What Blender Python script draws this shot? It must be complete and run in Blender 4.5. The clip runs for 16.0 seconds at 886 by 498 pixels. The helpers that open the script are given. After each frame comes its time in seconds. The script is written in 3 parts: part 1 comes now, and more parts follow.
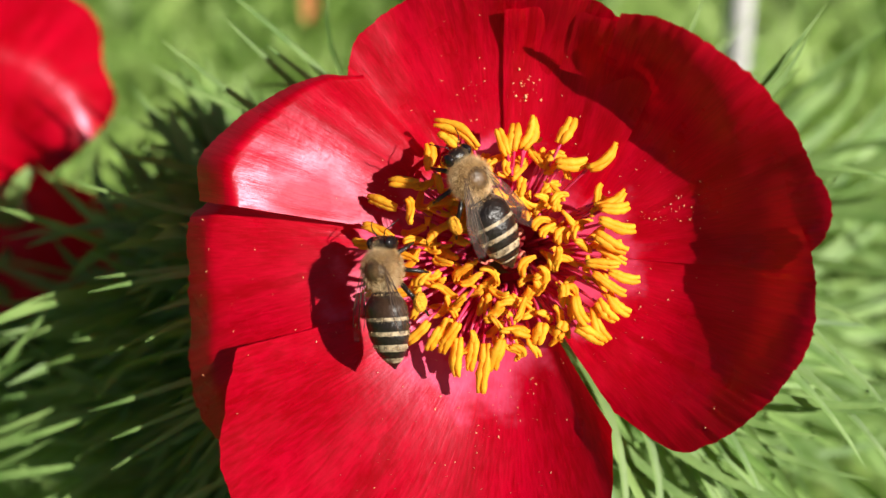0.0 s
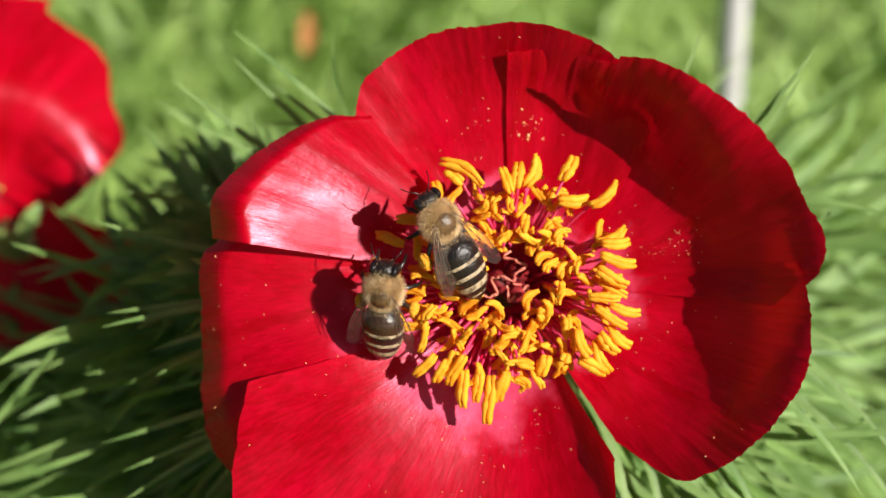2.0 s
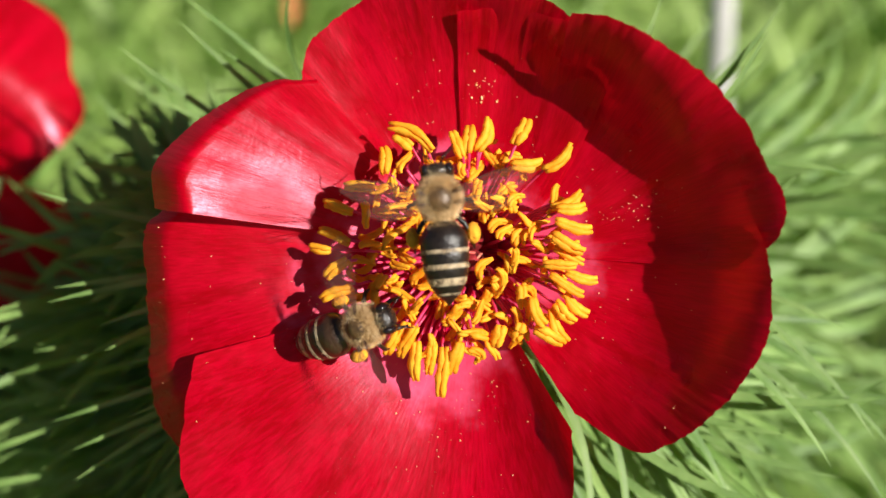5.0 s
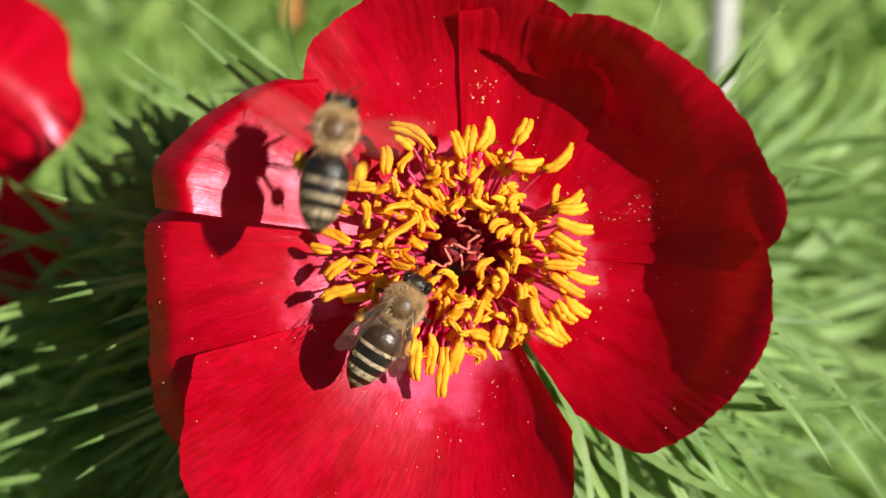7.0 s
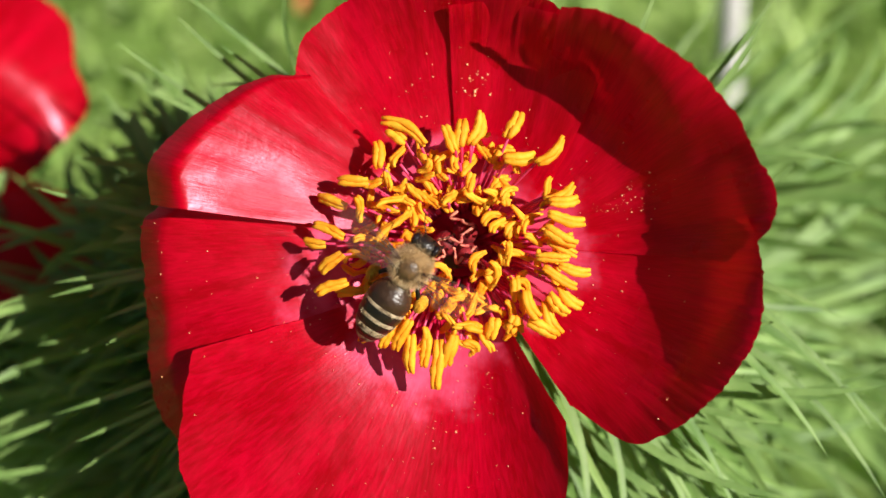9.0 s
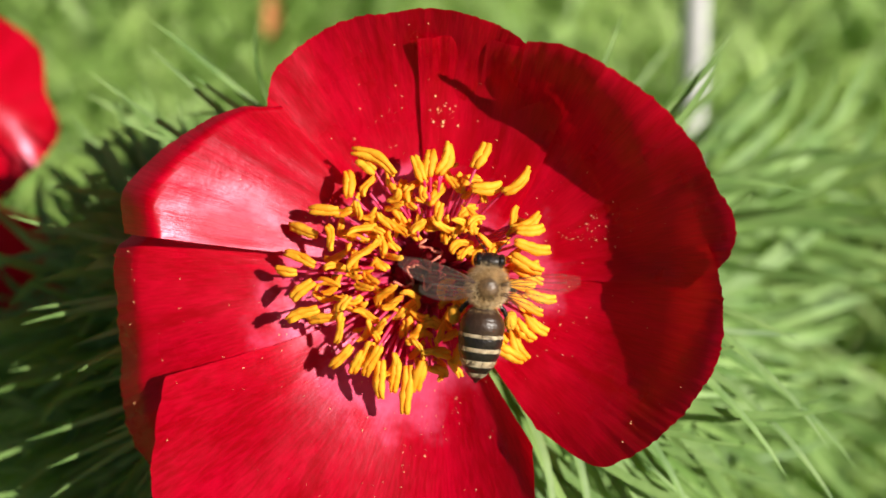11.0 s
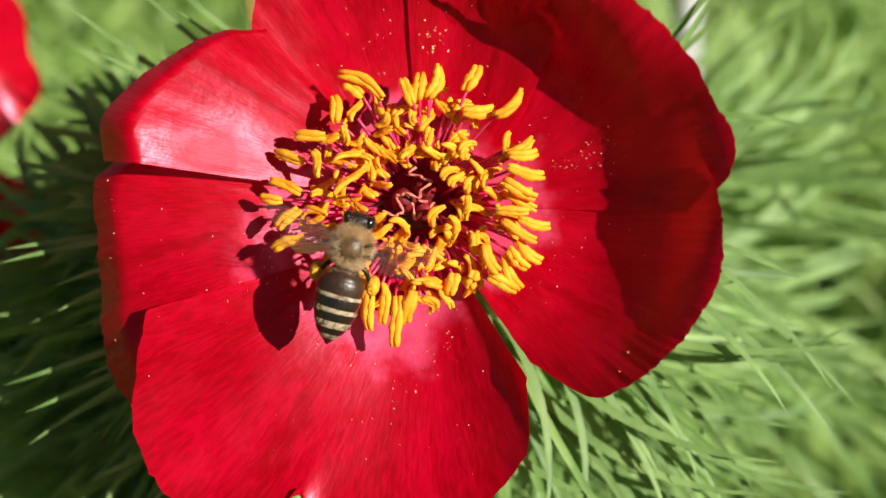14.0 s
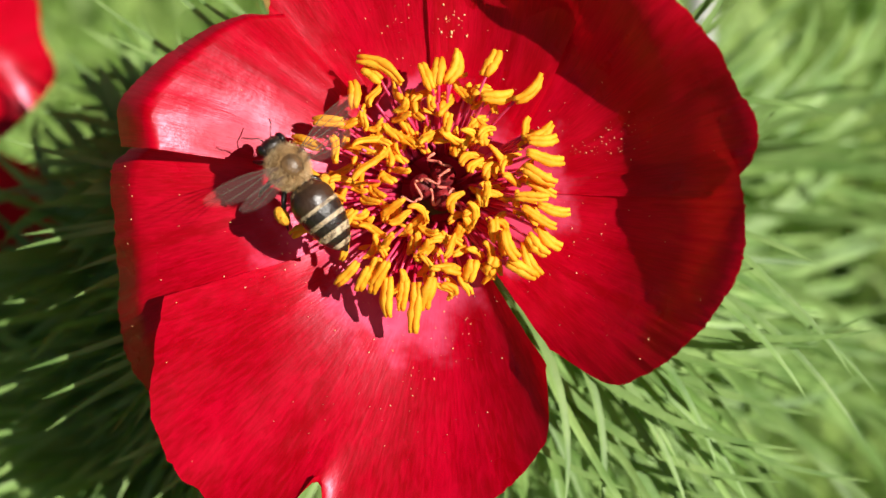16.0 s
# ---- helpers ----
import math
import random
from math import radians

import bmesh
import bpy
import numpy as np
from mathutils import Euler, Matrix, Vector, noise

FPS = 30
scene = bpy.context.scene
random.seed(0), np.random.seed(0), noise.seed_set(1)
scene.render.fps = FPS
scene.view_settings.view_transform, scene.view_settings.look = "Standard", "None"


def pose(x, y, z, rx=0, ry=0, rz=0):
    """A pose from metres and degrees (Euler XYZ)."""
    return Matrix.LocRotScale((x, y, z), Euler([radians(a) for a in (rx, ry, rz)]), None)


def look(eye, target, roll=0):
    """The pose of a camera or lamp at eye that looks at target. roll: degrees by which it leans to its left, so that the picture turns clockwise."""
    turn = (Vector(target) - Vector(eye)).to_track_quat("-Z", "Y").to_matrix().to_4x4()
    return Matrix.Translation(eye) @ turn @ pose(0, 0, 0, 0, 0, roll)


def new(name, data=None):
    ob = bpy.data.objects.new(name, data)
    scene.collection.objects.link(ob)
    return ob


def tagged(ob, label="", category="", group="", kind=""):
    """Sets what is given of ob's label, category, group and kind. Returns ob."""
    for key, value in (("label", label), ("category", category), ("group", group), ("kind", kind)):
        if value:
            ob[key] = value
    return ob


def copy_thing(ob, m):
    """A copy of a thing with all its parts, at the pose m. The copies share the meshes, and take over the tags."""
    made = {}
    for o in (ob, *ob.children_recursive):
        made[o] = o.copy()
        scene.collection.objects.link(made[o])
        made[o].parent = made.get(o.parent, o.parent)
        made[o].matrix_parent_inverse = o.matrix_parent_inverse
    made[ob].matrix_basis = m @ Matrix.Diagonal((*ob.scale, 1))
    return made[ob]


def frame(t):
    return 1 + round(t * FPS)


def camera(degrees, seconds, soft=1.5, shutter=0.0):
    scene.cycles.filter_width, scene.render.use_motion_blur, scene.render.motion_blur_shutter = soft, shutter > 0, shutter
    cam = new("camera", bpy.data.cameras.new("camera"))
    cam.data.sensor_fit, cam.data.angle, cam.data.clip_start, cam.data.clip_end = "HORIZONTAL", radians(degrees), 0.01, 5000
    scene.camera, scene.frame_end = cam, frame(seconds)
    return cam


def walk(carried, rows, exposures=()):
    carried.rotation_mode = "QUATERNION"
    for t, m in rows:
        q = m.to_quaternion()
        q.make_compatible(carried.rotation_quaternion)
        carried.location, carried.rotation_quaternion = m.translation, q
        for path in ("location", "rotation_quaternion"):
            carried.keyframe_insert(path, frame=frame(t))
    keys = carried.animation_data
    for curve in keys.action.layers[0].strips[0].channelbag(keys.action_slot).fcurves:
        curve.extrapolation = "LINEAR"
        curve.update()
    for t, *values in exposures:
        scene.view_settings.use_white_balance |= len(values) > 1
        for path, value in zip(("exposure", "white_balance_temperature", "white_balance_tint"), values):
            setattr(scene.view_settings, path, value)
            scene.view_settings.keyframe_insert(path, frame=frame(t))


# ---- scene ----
# ---------------------------------------------------------------- camera
BLOOM = pose(0, 0, 0.30, 50)          # bloom's space: x right, y up its face, z out of the cup; used with millimetres
REACH = 138.2                         # from the lens to the bloom's middle, mm


def at(x, y, z):
    """A place in the bloom's space, in millimetres, as a place in the world."""
    return BLOOM @ Vector((x / 1000, y / 1000, z / 1000))


def held(x, y, z, rx, ry, rz):
    v = Vector((radians(rx), radians(ry), radians(rz)))
    turn = Matrix.Rotation(v.length, 4, v) if v.length > 1e-9 else Matrix.Identity(4)
    return BLOOM @ Matrix.Translation((x / 1000, y / 1000, (z + REACH) / 1000)) @ turn


cam = camera(40, 16.0, 1.5, 0.2)
cam.data.dof.use_dof = True
cam.data.dof.focus_distance = 0.137
cam.data.dof.aperture_fstop = 15.0
PATH = [
    (0, -3.41, 1.19, -1.25, -0.090, 0.570, 0.959),
    (0.5, -5.02, 0.64, -1.17, -0.105, 0.077, 0.917),
    (1, -6.18, 1.68, -0.85, -0.182, 0.691, 0.767),
    (1.5, -6.17, 1.64, 1.37, 0.859, 0.263, 1.115),
    (2, -4.69, 2.11, 2.99, 1.176, 0.340, 0.688),
    (2.5, -3.24, 1.73, 1.92, 1.008, -0.448, 0.852),
    (3, -2.89, 1.57, 1.00, 0.844, -0.340, 0.777),
    (3.5, -1.97, 1.48, -0.69, -0.070, -0.194, 0.868),
    (4, -3.21, 1.42, -2.66, -0.057, -0.583, 0.504),
    (4.2, -2.32, 0.42, -2.79, -0.007, -0.376, 0.462),
    (6.3, 2.33, 3.66, -0.08, -0.585, 0.809, -0.435),
    (6.5, 1.96, 3.48, -0.91, -0.779, 0.605, -0.344),
    (7, 1.03, 1.09, -1.98, 0.118, 0.416, 0.123),
    (7.5, 2.25, 3.60, -0.56, -0.390, 0.743, -0.183),
    (8, 2.88, 5.03, -1.13, -1.355, 1.110, -0.338),
    (8.2, 2.47, 4.09, -1.09, -1.558, 0.641, -0.582),
    (10.3, 6.86, 1.97, -0.85, 0.724, 2.571, -0.206),
    (10.5, 6.57, 2.19, -0.11, 0.746, 1.991, -0.332),
    (11, 3.77, 3.53, 1.89, 0.109, -0.275, -0.532),
    (11.5, 3.75, 2.99, 1.82, 0.225, -0.625, -0.133),
    (12, 3.83, 1.82, 1.28, 0.432, -1.481, -0.045),
    (12.5, 4.29, -0.24, -0.47, 0.241, -1.731, -0.059),
    (13, 4.75, -3.12, -0.64, 0.447, -0.822, -0.352),
    (13.5, 3.85, -5.32, -1.54, 0.042, -0.449, -0.626),
    (14, 3.90, -5.70, -2.58, 0.506, -0.639, -0.793),
    (14.5, 3.57, -7.38, -2.47, 1.243, -0.542, -0.670),
    (15, 2.70, -5.36, -2.73, 0.228, -1.326, -0.880),
    (15.5, 1.48, -7.25, -3.34, 0.290, -1.143, -0.824),
    (16, 2.77, -5.72, -3.47, -0.121, -0.218, -0.764),
]
walk(cam, [(t, held(*p)) for t, *p in PATH])

# ---------------------------------------------------------------- light
SUN_WAY = (BLOOM.to_3x3() @ Vector((0.65, 0.12, 0.75))).normalized()
sun_data = bpy.data.lights.new("sun", "SUN")
sun_data.energy, sun_data.angle, sun_data.color = 5.0, radians(0.5), (1.0, 0.95, 0.87)
sun = new("sun", sun_data)
sun.matrix_basis = look(SUN_WAY, (0, 0, 0))
sun.location = SUN_WAY * 3
world = bpy.data.worlds.new("sky")
world.use_nodes = True
scene.world = world
sky = world.node_tree.nodes.new("ShaderNodeTexSky")
sky.sky_type, sky.sun_disc = "NISHITA", False
sky.sun_elevation = math.asin(SUN_WAY.z)
sky.sun_rotation = math.atan2(SUN_WAY.x, SUN_WAY.y)
world.node_tree.links.new(sky.outputs[0], world.node_tree.nodes["Background"].inputs[0])
world.node_tree.nodes["Background"].inputs[1].default_value = 0.028
scene.view_settings.exposure = 0.62


# ---------------------------------------------------------------- materials
def material(name, base, rough=0.5, dark=None, scale=400.0, bump=0.0, bump_scale=900.0, through_colour=None, through_share=0.0,
             specular=0.5, stretch=None, metallic=0.0, vary=0.0, coords="Object", sheen=0.0, spread=(0.35, 0.65)):
    """A surface whose colour wanders between dark and base, with fine relief; through_share lets light through it."""
    m = bpy.data.materials.new(name)
    m.use_nodes = True
    n, l = m.node_tree.nodes, m.node_tree.links
    b = n["Principled BSDF"]
    b.inputs["Roughness"].default_value = rough
    b.inputs["Specular IOR Level"].default_value = specular
    b.inputs["Metallic"].default_value = metallic
    b.inputs["Sheen Weight"].default_value = sheen
    dark = dark or tuple(0.7 * c for c in base)
    tex = n.new("ShaderNodeTexCoord")
    place = n.new("ShaderNodeMapping")
    place.inputs["Scale"].default_value = stretch or (1, 1, 1)
    l.new(tex.outputs[coords], place.inputs[0])
    noisy = n.new("ShaderNodeTexNoise")
    noisy.inputs["Scale"].default_value, noisy.inputs["Detail"].default_value = scale, 5
    l.new(place.outputs[0], noisy.inputs[0])
    ramp = n.new("ShaderNodeValToRGB")
    ramp.color_ramp.elements[0].position, ramp.color_ramp.elements[1].position = spread
    ramp.color_ramp.elements[0].color, ramp.color_ramp.elements[1].color = (*dark, 1), (*base, 1)
    l.new(noisy.outputs[0], ramp.inputs[0])
    colour = ramp.outputs[0]
    if vary:
        info, hsv, span = n.new("ShaderNodeObjectInfo"), n.new("ShaderNodeHueSaturation"), n.new("ShaderNodeMapRange")
        isl = n.new("ShaderNodeNewGeometry")
        mix = n.new("ShaderNodeMath")
        mix.operation = "ADD"
        l.new(info.outputs["Random"], mix.inputs[0])
        l.new(isl.outputs["Random Per Island"], mix.inputs[1])
        span.inputs["To Min"].default_value, span.inputs["To Max"].default_value = 1 - vary, 1 + vary
        span.inputs["From Max"].default_value = 2
        l.new(mix.outputs[0], span.inputs[0])
        l.new(span.outputs[0], hsv.inputs["Value"])
        l.new(colour, hsv.inputs["Color"])
        colour = hsv.outputs[0]
    l.new(colour, b.inputs["Base Color"])
    if bump:
        fine, relief = n.new("ShaderNodeTexNoise"), n.new("ShaderNodeBump")
        fine.inputs["Scale"].default_value, fine.inputs["Detail"].default_value = bump_scale, 4
        l.new(place.outputs[0], fine.inputs[0])
        l.new(fine.outputs[0], relief.inputs["Height"])
        relief.inputs["Strength"].default_value = bump
        relief.inputs["Distance"].default_value = 0.0005
        l.new(relief.outputs[0], b.inputs["Normal"])
    if through_share:
        thin, blend = n.new("ShaderNodeBsdfTranslucent"), n.new("ShaderNodeMixShader")
        thin.inputs[0].default_value = (*through_colour, 1)
        blend.inputs[0].default_value = through_share
        l.new(b.outputs[0], blend.inputs[1])
        l.new(thin.outputs[0], blend.inputs[2])
        l.new(blend.outputs[0], n["Material Output"].inputs[0])
    return m




def petal_material():
    """Satin crimson: fine veins that run from root to rim, a pale claw at the root whose pink also paints in gloss,
    light glowing through.
    """
    m = bpy.data.materials.new("petal")
    m.use_nodes = True
    n, l = m.node_tree.nodes, m.node_tree.links
    b = n["Principled BSDF"]
    tex, place = n.new("ShaderNodeTexCoord"), n.new("ShaderNodeMapping")
    place.inputs["Scale"].default_value = (120, 14.0, 1)
    l.new(tex.outputs["UV"], place.inputs[0])
    veins = n.new("ShaderNodeTexNoise")
    veins.inputs["Scale"].default_value, veins.inputs["Detail"].default_value, veins.inputs["Distortion"].default_value = 1.0, 6, 0.6
    l.new(place.outputs[0], veins.inputs[0])
    ramp = n.new("ShaderNodeValToRGB")
    ramp.color_ramp.elements[0].position, ramp.color_ramp.elements[1].position = 0.3, 0.7
    ramp.color_ramp.elements[0].color, ramp.color_ramp.elements[1].color = (0.34, 0.0, 0.004, 1), (0.56, 0.0003, 0.018, 1)
    folds, wide, melt = n.new("ShaderNodeTexNoise"), n.new("ShaderNodeMapping"), n.new("ShaderNodeMath")
    wide.inputs["Scale"].default_value = (8, 1.8, 1)
    folds.inputs["Scale"].default_value, folds.inputs["Detail"].default_value, folds.inputs["Distortion"].default_value = 1.0, 3, 0.8
    l.new(tex.outputs["UV"], wide.inputs[0])
    l.new(wide.outputs[0], folds.inputs[0])
    melt.operation = "MULTIPLY_ADD"
    melt.inputs[1].default_value = 0.9
    lower = n.new("ShaderNodeMath")
    lower.operation = "SUBTRACT"
    lower.inputs[1].default_value = 0.45
    l.new(veins.outputs[0], lower.inputs[0])
    l.new(folds.outputs[0], melt.inputs[0])
    l.new(lower.outputs[0], melt.inputs[2])
    l.new(melt.outputs[0], ramp.inputs[0])
    cloud = n.new("ShaderNodeTexNoise")
    cloud.inputs["Scale"].default_value, cloud.inputs["Detail"].default_value = 150, 4
    l.new(tex.outputs["Object"], cloud.inputs[0])
    split, add, claw = n.new("ShaderNodeSeparateXYZ"), n.new("ShaderNodeMath"), n.new("ShaderNodeMapRange")
    l.new(tex.outputs["UV"], split.inputs[0])
    add.operation = "MULTIPLY_ADD"
    add.inputs[1].default_value = 0.42
    both = n.new("ShaderNodeMath")
    both.operation = "MULTIPLY_ADD"
    both.inputs[1].default_value = 0.2
    speck = n.new("ShaderNodeTexNoise")
    speck.inputs["Scale"].default_value, speck.inputs["Detail"].default_value = 240, 4
    l.new(tex.outputs["Object"], speck.inputs[0])
    l.new(veins.outputs[0], both.inputs[0])
    l.new(speck.outputs[0], both.inputs[2])
    l.new(both.outputs[0], add.inputs[0])
    l.new(split.outputs["Y"], add.inputs[2])
    claw.inputs["From Min"].default_value, claw.inputs["From Max"].default_value = 0.50, 0.71
    claw.interpolation_type = "SMOOTHSTEP"
    claw.inputs["To Min"].default_value, claw.inputs["To Max"].default_value = 0.92, 0.0
    l.new(add.outputs[0], claw.inputs[0])
    pale = n.new("ShaderNodeMix")
    pale.data_type = "RGBA"
    l.new(claw.outputs[0], pale.inputs["Factor"])
    l.new(ramp.outputs[0], pale.inputs[6])
    # claw's own magenta, with the gloss beside the stamens painted in as paler pink
    blush_gloss = n.new("ShaderNodeValToRGB")
    blush_gloss.color_ramp.elements[0].position, blush_gloss.color_ramp.elements[1].position = 0.40, 0.56
    blush_gloss.color_ramp.elements[0].color, blush_gloss.color_ramp.elements[1].color = (0.62, 0.002, 0.05, 1), (0.88, 0.10, 0.22, 1)
    l.new(add.outputs[0], blush_gloss.inputs[0])
    l.new(blush_gloss.outputs[0], pale.inputs[7])
    l.new(pale.outputs[2], b.inputs["Base Color"])
    b.inputs["Specular IOR Level"].default_value = 0.42
    b.inputs["Specular Tint"].default_value = (1.0, 0.46, 0.62, 1)
    span = n.new("ShaderNodeMapRange")
    span.inputs["To Min"].default_value, span.inputs["To Max"].default_value = 0.27, 0.42
    span.inputs["From Min"].default_value, span.inputs["From Max"].default_value = 0.38, 0.62
    l.new(cloud.outputs[0], span.inputs[0])
    l.new(span.outputs[0], b.inputs["Roughness"])
    relief, relief2 = n.new("ShaderNodeBump"), n.new("ShaderNodeBump")
    relief.inputs["Strength"].default_value, relief.inputs["Distance"].default_value = 0.22, 0.0001
    l.new(veins.outputs[0], relief.inputs["Height"])
    relief2.inputs["Strength"].default_value, relief2.inputs["Distance"].default_value = 0.4, 0.0005
    l.new(cloud.outputs[0], relief2.inputs["Height"])
    l.new(relief.outputs[0], relief2.inputs["Normal"])
    l.new(relief2.outputs[0], b.inputs["Normal"])
    thin, blend = n.new("ShaderNodeBsdfTranslucent"), n.new("ShaderNodeMixShader")
    seen = n.new("ShaderNodeMix")
    seen.data_type = "RGBA"
    l.new(claw.outputs[0], seen.inputs["Factor"])
    seen.inputs[6].default_value = (0.95, 0.0, 0.010, 1)
    l.new(blush_gloss.outputs[0], seen.inputs[7])
    l.new(seen.outputs[2], thin.inputs[0])
    blend.inputs[0].default_value = 0.27
    l.new(b.outputs[0], blend.inputs[1])
    l.new(thin.outputs[0], blend.inputs[2])
    l.new(blend.outputs[0], n["Material Output"].inputs[0])
    return m


PETAL = petal_material()
ANTHER = material("anther", (1.0, 0.55, 0.035), 0.6, (0.98, 0.38, 0.012), 500, 0.3, 2500, (1.0, 0.50, 0.01), 0.35, 0.3, vary=0.12)
FILAMENT = material("filament", (0.92, 0.11, 0.28), 0.35, (0.74, 0.02, 0.09), 300, through_colour=(0.9, 0.08, 0.22), through_share=0.35)
CARPEL = material("carpel", (0.30, 0.006, 0.012), 0.7, (0.09, 0.002, 0.004), 700, 0.6, 2000)
STIGMA = material("stigma", (0.72, 0.26, 0.16), 0.5, (0.55, 0.10, 0.08), 900, 0.5, 3000)
POLLEN = material("pollen", (0.95, 0.60, 0.36), 0.7, (0.88, 0.42, 0.16), 900)
LEAF = material("leaf", (0.24, 0.36, 0.11), 0.5, (0.10, 0.19, 0.045), 120, 0.2, 600, (0.35, 0.5, 0.06), 0.22, 0.28, vary=0.25)
STEM = material("stem", (0.16, 0.20, 0.06), 0.5, (0.20, 0.07, 0.04), 60, 0.2, 500)
GRASS = material("grass", (0.42, 0.56, 0.17), 0.5, (0.19, 0.32, 0.07), 25, through_colour=(0.35, 0.55, 0.06), through_share=0.35, vary=0.5)
SOIL = material("soil", (0.075, 0.13, 0.026), 0.9, (0.04, 0.075, 0.016), 30, 0.8, 200)
DRY = material("dry_leaf", (0.62, 0.26, 0.08), 0.7, (0.4, 0.14, 0.05), 200)
STAKE = material("stake", (0.62, 0.60, 0.60), 0.7, (0.50, 0.48, 0.48), 60, 0.4, 300, stretch=(1, 1, 0.1))
SCUTUM = material("scutum", (0.16, 0.085, 0.032), 0.4, (0.06, 0.034, 0.016), 900, 0.3, 2500)
CHITIN = material("chitin", (0.020, 0.013, 0.010), 0.30, (0.010, 0.007, 0.006), 900, 0.3, 3000)
THORAX = material("thorax", (0.30, 0.18, 0.07), 0.8, (0.16, 0.09, 0.035), 900, 0.4, 2500)
EYE = material("eye", (0.012, 0.008, 0.008), 0.15)
FUR = material("fur", (0.84, 0.66, 0.40), 0.7, (0.50, 0.31, 0.12), 700, through_colour=(0.7, 0.46, 0.20), through_share=0.25, vary=0.4)
BAND = material("band", (0.46, 0.36, 0.23), 0.6, (0.12, 0.08, 0.045), 1600, spread=(0.36, 0.6))
AMBER = material("amber", (0.045, 0.022, 0.011), 0.35, (0.03, 0.015, 0.008), 600, 0.2, 2000)
PELLET = material("pellet", (0.90, 0.42, 0.02), 0.8, (0.78, 0.30, 0.01), 1500, 0.8, 3000)


def wing_material():
    m = bpy.data.materials.new("wing_film")
    m.use_nodes = True
    n, l = m.node_tree.nodes, m.node_tree.links
    b = n["Principled BSDF"]
    b.inputs["Base Color"].default_value = (0.60, 0.50, 0.43, 1)
    b.inputs["Roughness"].default_value = 0.25
    clear, blend = n.new("ShaderNodeBsdfTransparent"), n.new("ShaderNodeMixShader")
    blend.inputs[0].default_value = 0.04
    l.new(clear.outputs[0], blend.inputs[1])
    l.new(b.outputs[0], blend.inputs[2])
    l.new(blend.outputs[0], n["Material Output"].inputs[0])
    return m


WING = wing_material()
VEIN = material("wing_vein", (0.10, 0.05, 0.03), 0.5)


# ---------------------------------------------------------------- building blocks
def part(name, bm, mat, parent=None, label="", smooth=True):
    """Links a bmesh, in its parent's space, as one mesh object."""
    me = bpy.data.meshes.new(name)
    bm.to_mesh(me)
    bm.free()
    for p in me.polygons:
        p.use_smooth = smooth
    for mm in mat if isinstance(mat, (list, tuple)) else [mat]:
        me.materials.append(mm)
    ob = new(name, me)
    ob.parent = parent
    return tagged(ob, label)


def grid(bm, rows, uvs=None, slot=0):
    """Faces between rows of points, with texture coordinates if given."""
    vs = [[bm.verts.new(p) for p in r] for r in rows]
    layer = bm.loops.layers.uv.verify() if uvs else None
    for i in range(len(vs) - 1):
        for j in range(len(vs[0]) - 1):
            idx = ((i, j), (i, j + 1), (i + 1, j + 1), (i + 1, j))
            f = bm.faces.new([vs[a][b] for a, b in idx])
            f.material_index = slot
            if uvs:
                for loop, (a, b) in zip(f.loops, idx):
                    loop[layer].uv = uvs[a][b]
    return vs


def tube(bm, pts, radii, sides=6, slot=0, flat=1.0):
    """A tube along pts with closed, rounded ends; flat squeezes it one way."""
    pts = [Vector(p) for p in pts]
    ref = Vector((0.3, 0.5, 0.81)).normalized()
    rings = []
    for i, (p, r) in enumerate(zip(pts, radii)):
        d = (pts[min(i + 1, len(pts) - 1)] - pts[max(i - 1, 0)]).normalized()
        a = d.cross(ref)
        if a.length < 0.05:
            a = d.cross(Vector((1, 0, 0)))
        a.normalize()
        b = d.cross(a)
        rings.append([bm.verts.new(p + a * (r * math.cos(k * math.tau / sides)) + b * (r * flat * math.sin(k * math.tau / sides))) for k in range(sides)])
    for q, w in zip(rings, rings[1:]):
        for k in range(sides):
            bm.faces.new((q[k], q[(k + 1) % sides], w[(k + 1) % sides], w[k])).material_index = slot
    bm.faces.new(rings[0][::-1]).material_index = slot
    bm.faces.new(rings[-1]).material_index = slot


def ball(bm, centre, size, turn=None, u=14, v=10, slot=0):
    """An ellipsoid with half axes size."""
    m = Matrix.Translation(centre) @ (turn or Matrix.Identity(4)) @ Matrix.Diagonal((*size, 1))
    made = bmesh.ops.create_uvsphere(bm, u_segments=u, v_segments=v, radius=1, matrix=m)
    for f in {f for vert in made["verts"] for f in vert.link_faces}:
        f.material_index = slot


def bezier(p0, p1, p2, n):
    p0, p1, p2 = Vector(p0), Vector(p1), Vector(p2)
    return [p0 * (1 - t) ** 2 + p1 * (2 * t * (1 - t)) + p2 * t * t for t in (i / (n - 1) for i in range(n))]


def blade(bm, pts, width, facing, fold=0.25, slot=0):
    """A narrow leaf along pts, folded along its middle, pointed at the end."""
    pts = [Vector(p) for p in pts]
    rows = []
    for i, p in enumerate(pts):
        t = i / (len(pts) - 1)
        d = (pts[min(i + 1, len(pts) - 1)] - pts[max(i - 1, 0)]).normalized()
        side = d.cross(facing)
        side = side.normalized() if side.length > 1e-6 else Vector((1, 0, 0))
        up = side.cross(d)
        w = width * 0.5 * min(1.0, 0.5 + 1.6 * t) * (1 - t ** 4) ** 0.8 + width * 0.02
        rows.append((p - side * w + up * w * fold, p, p + side * w + up * w * fold))
    grid(bm, rows, slot=slot)


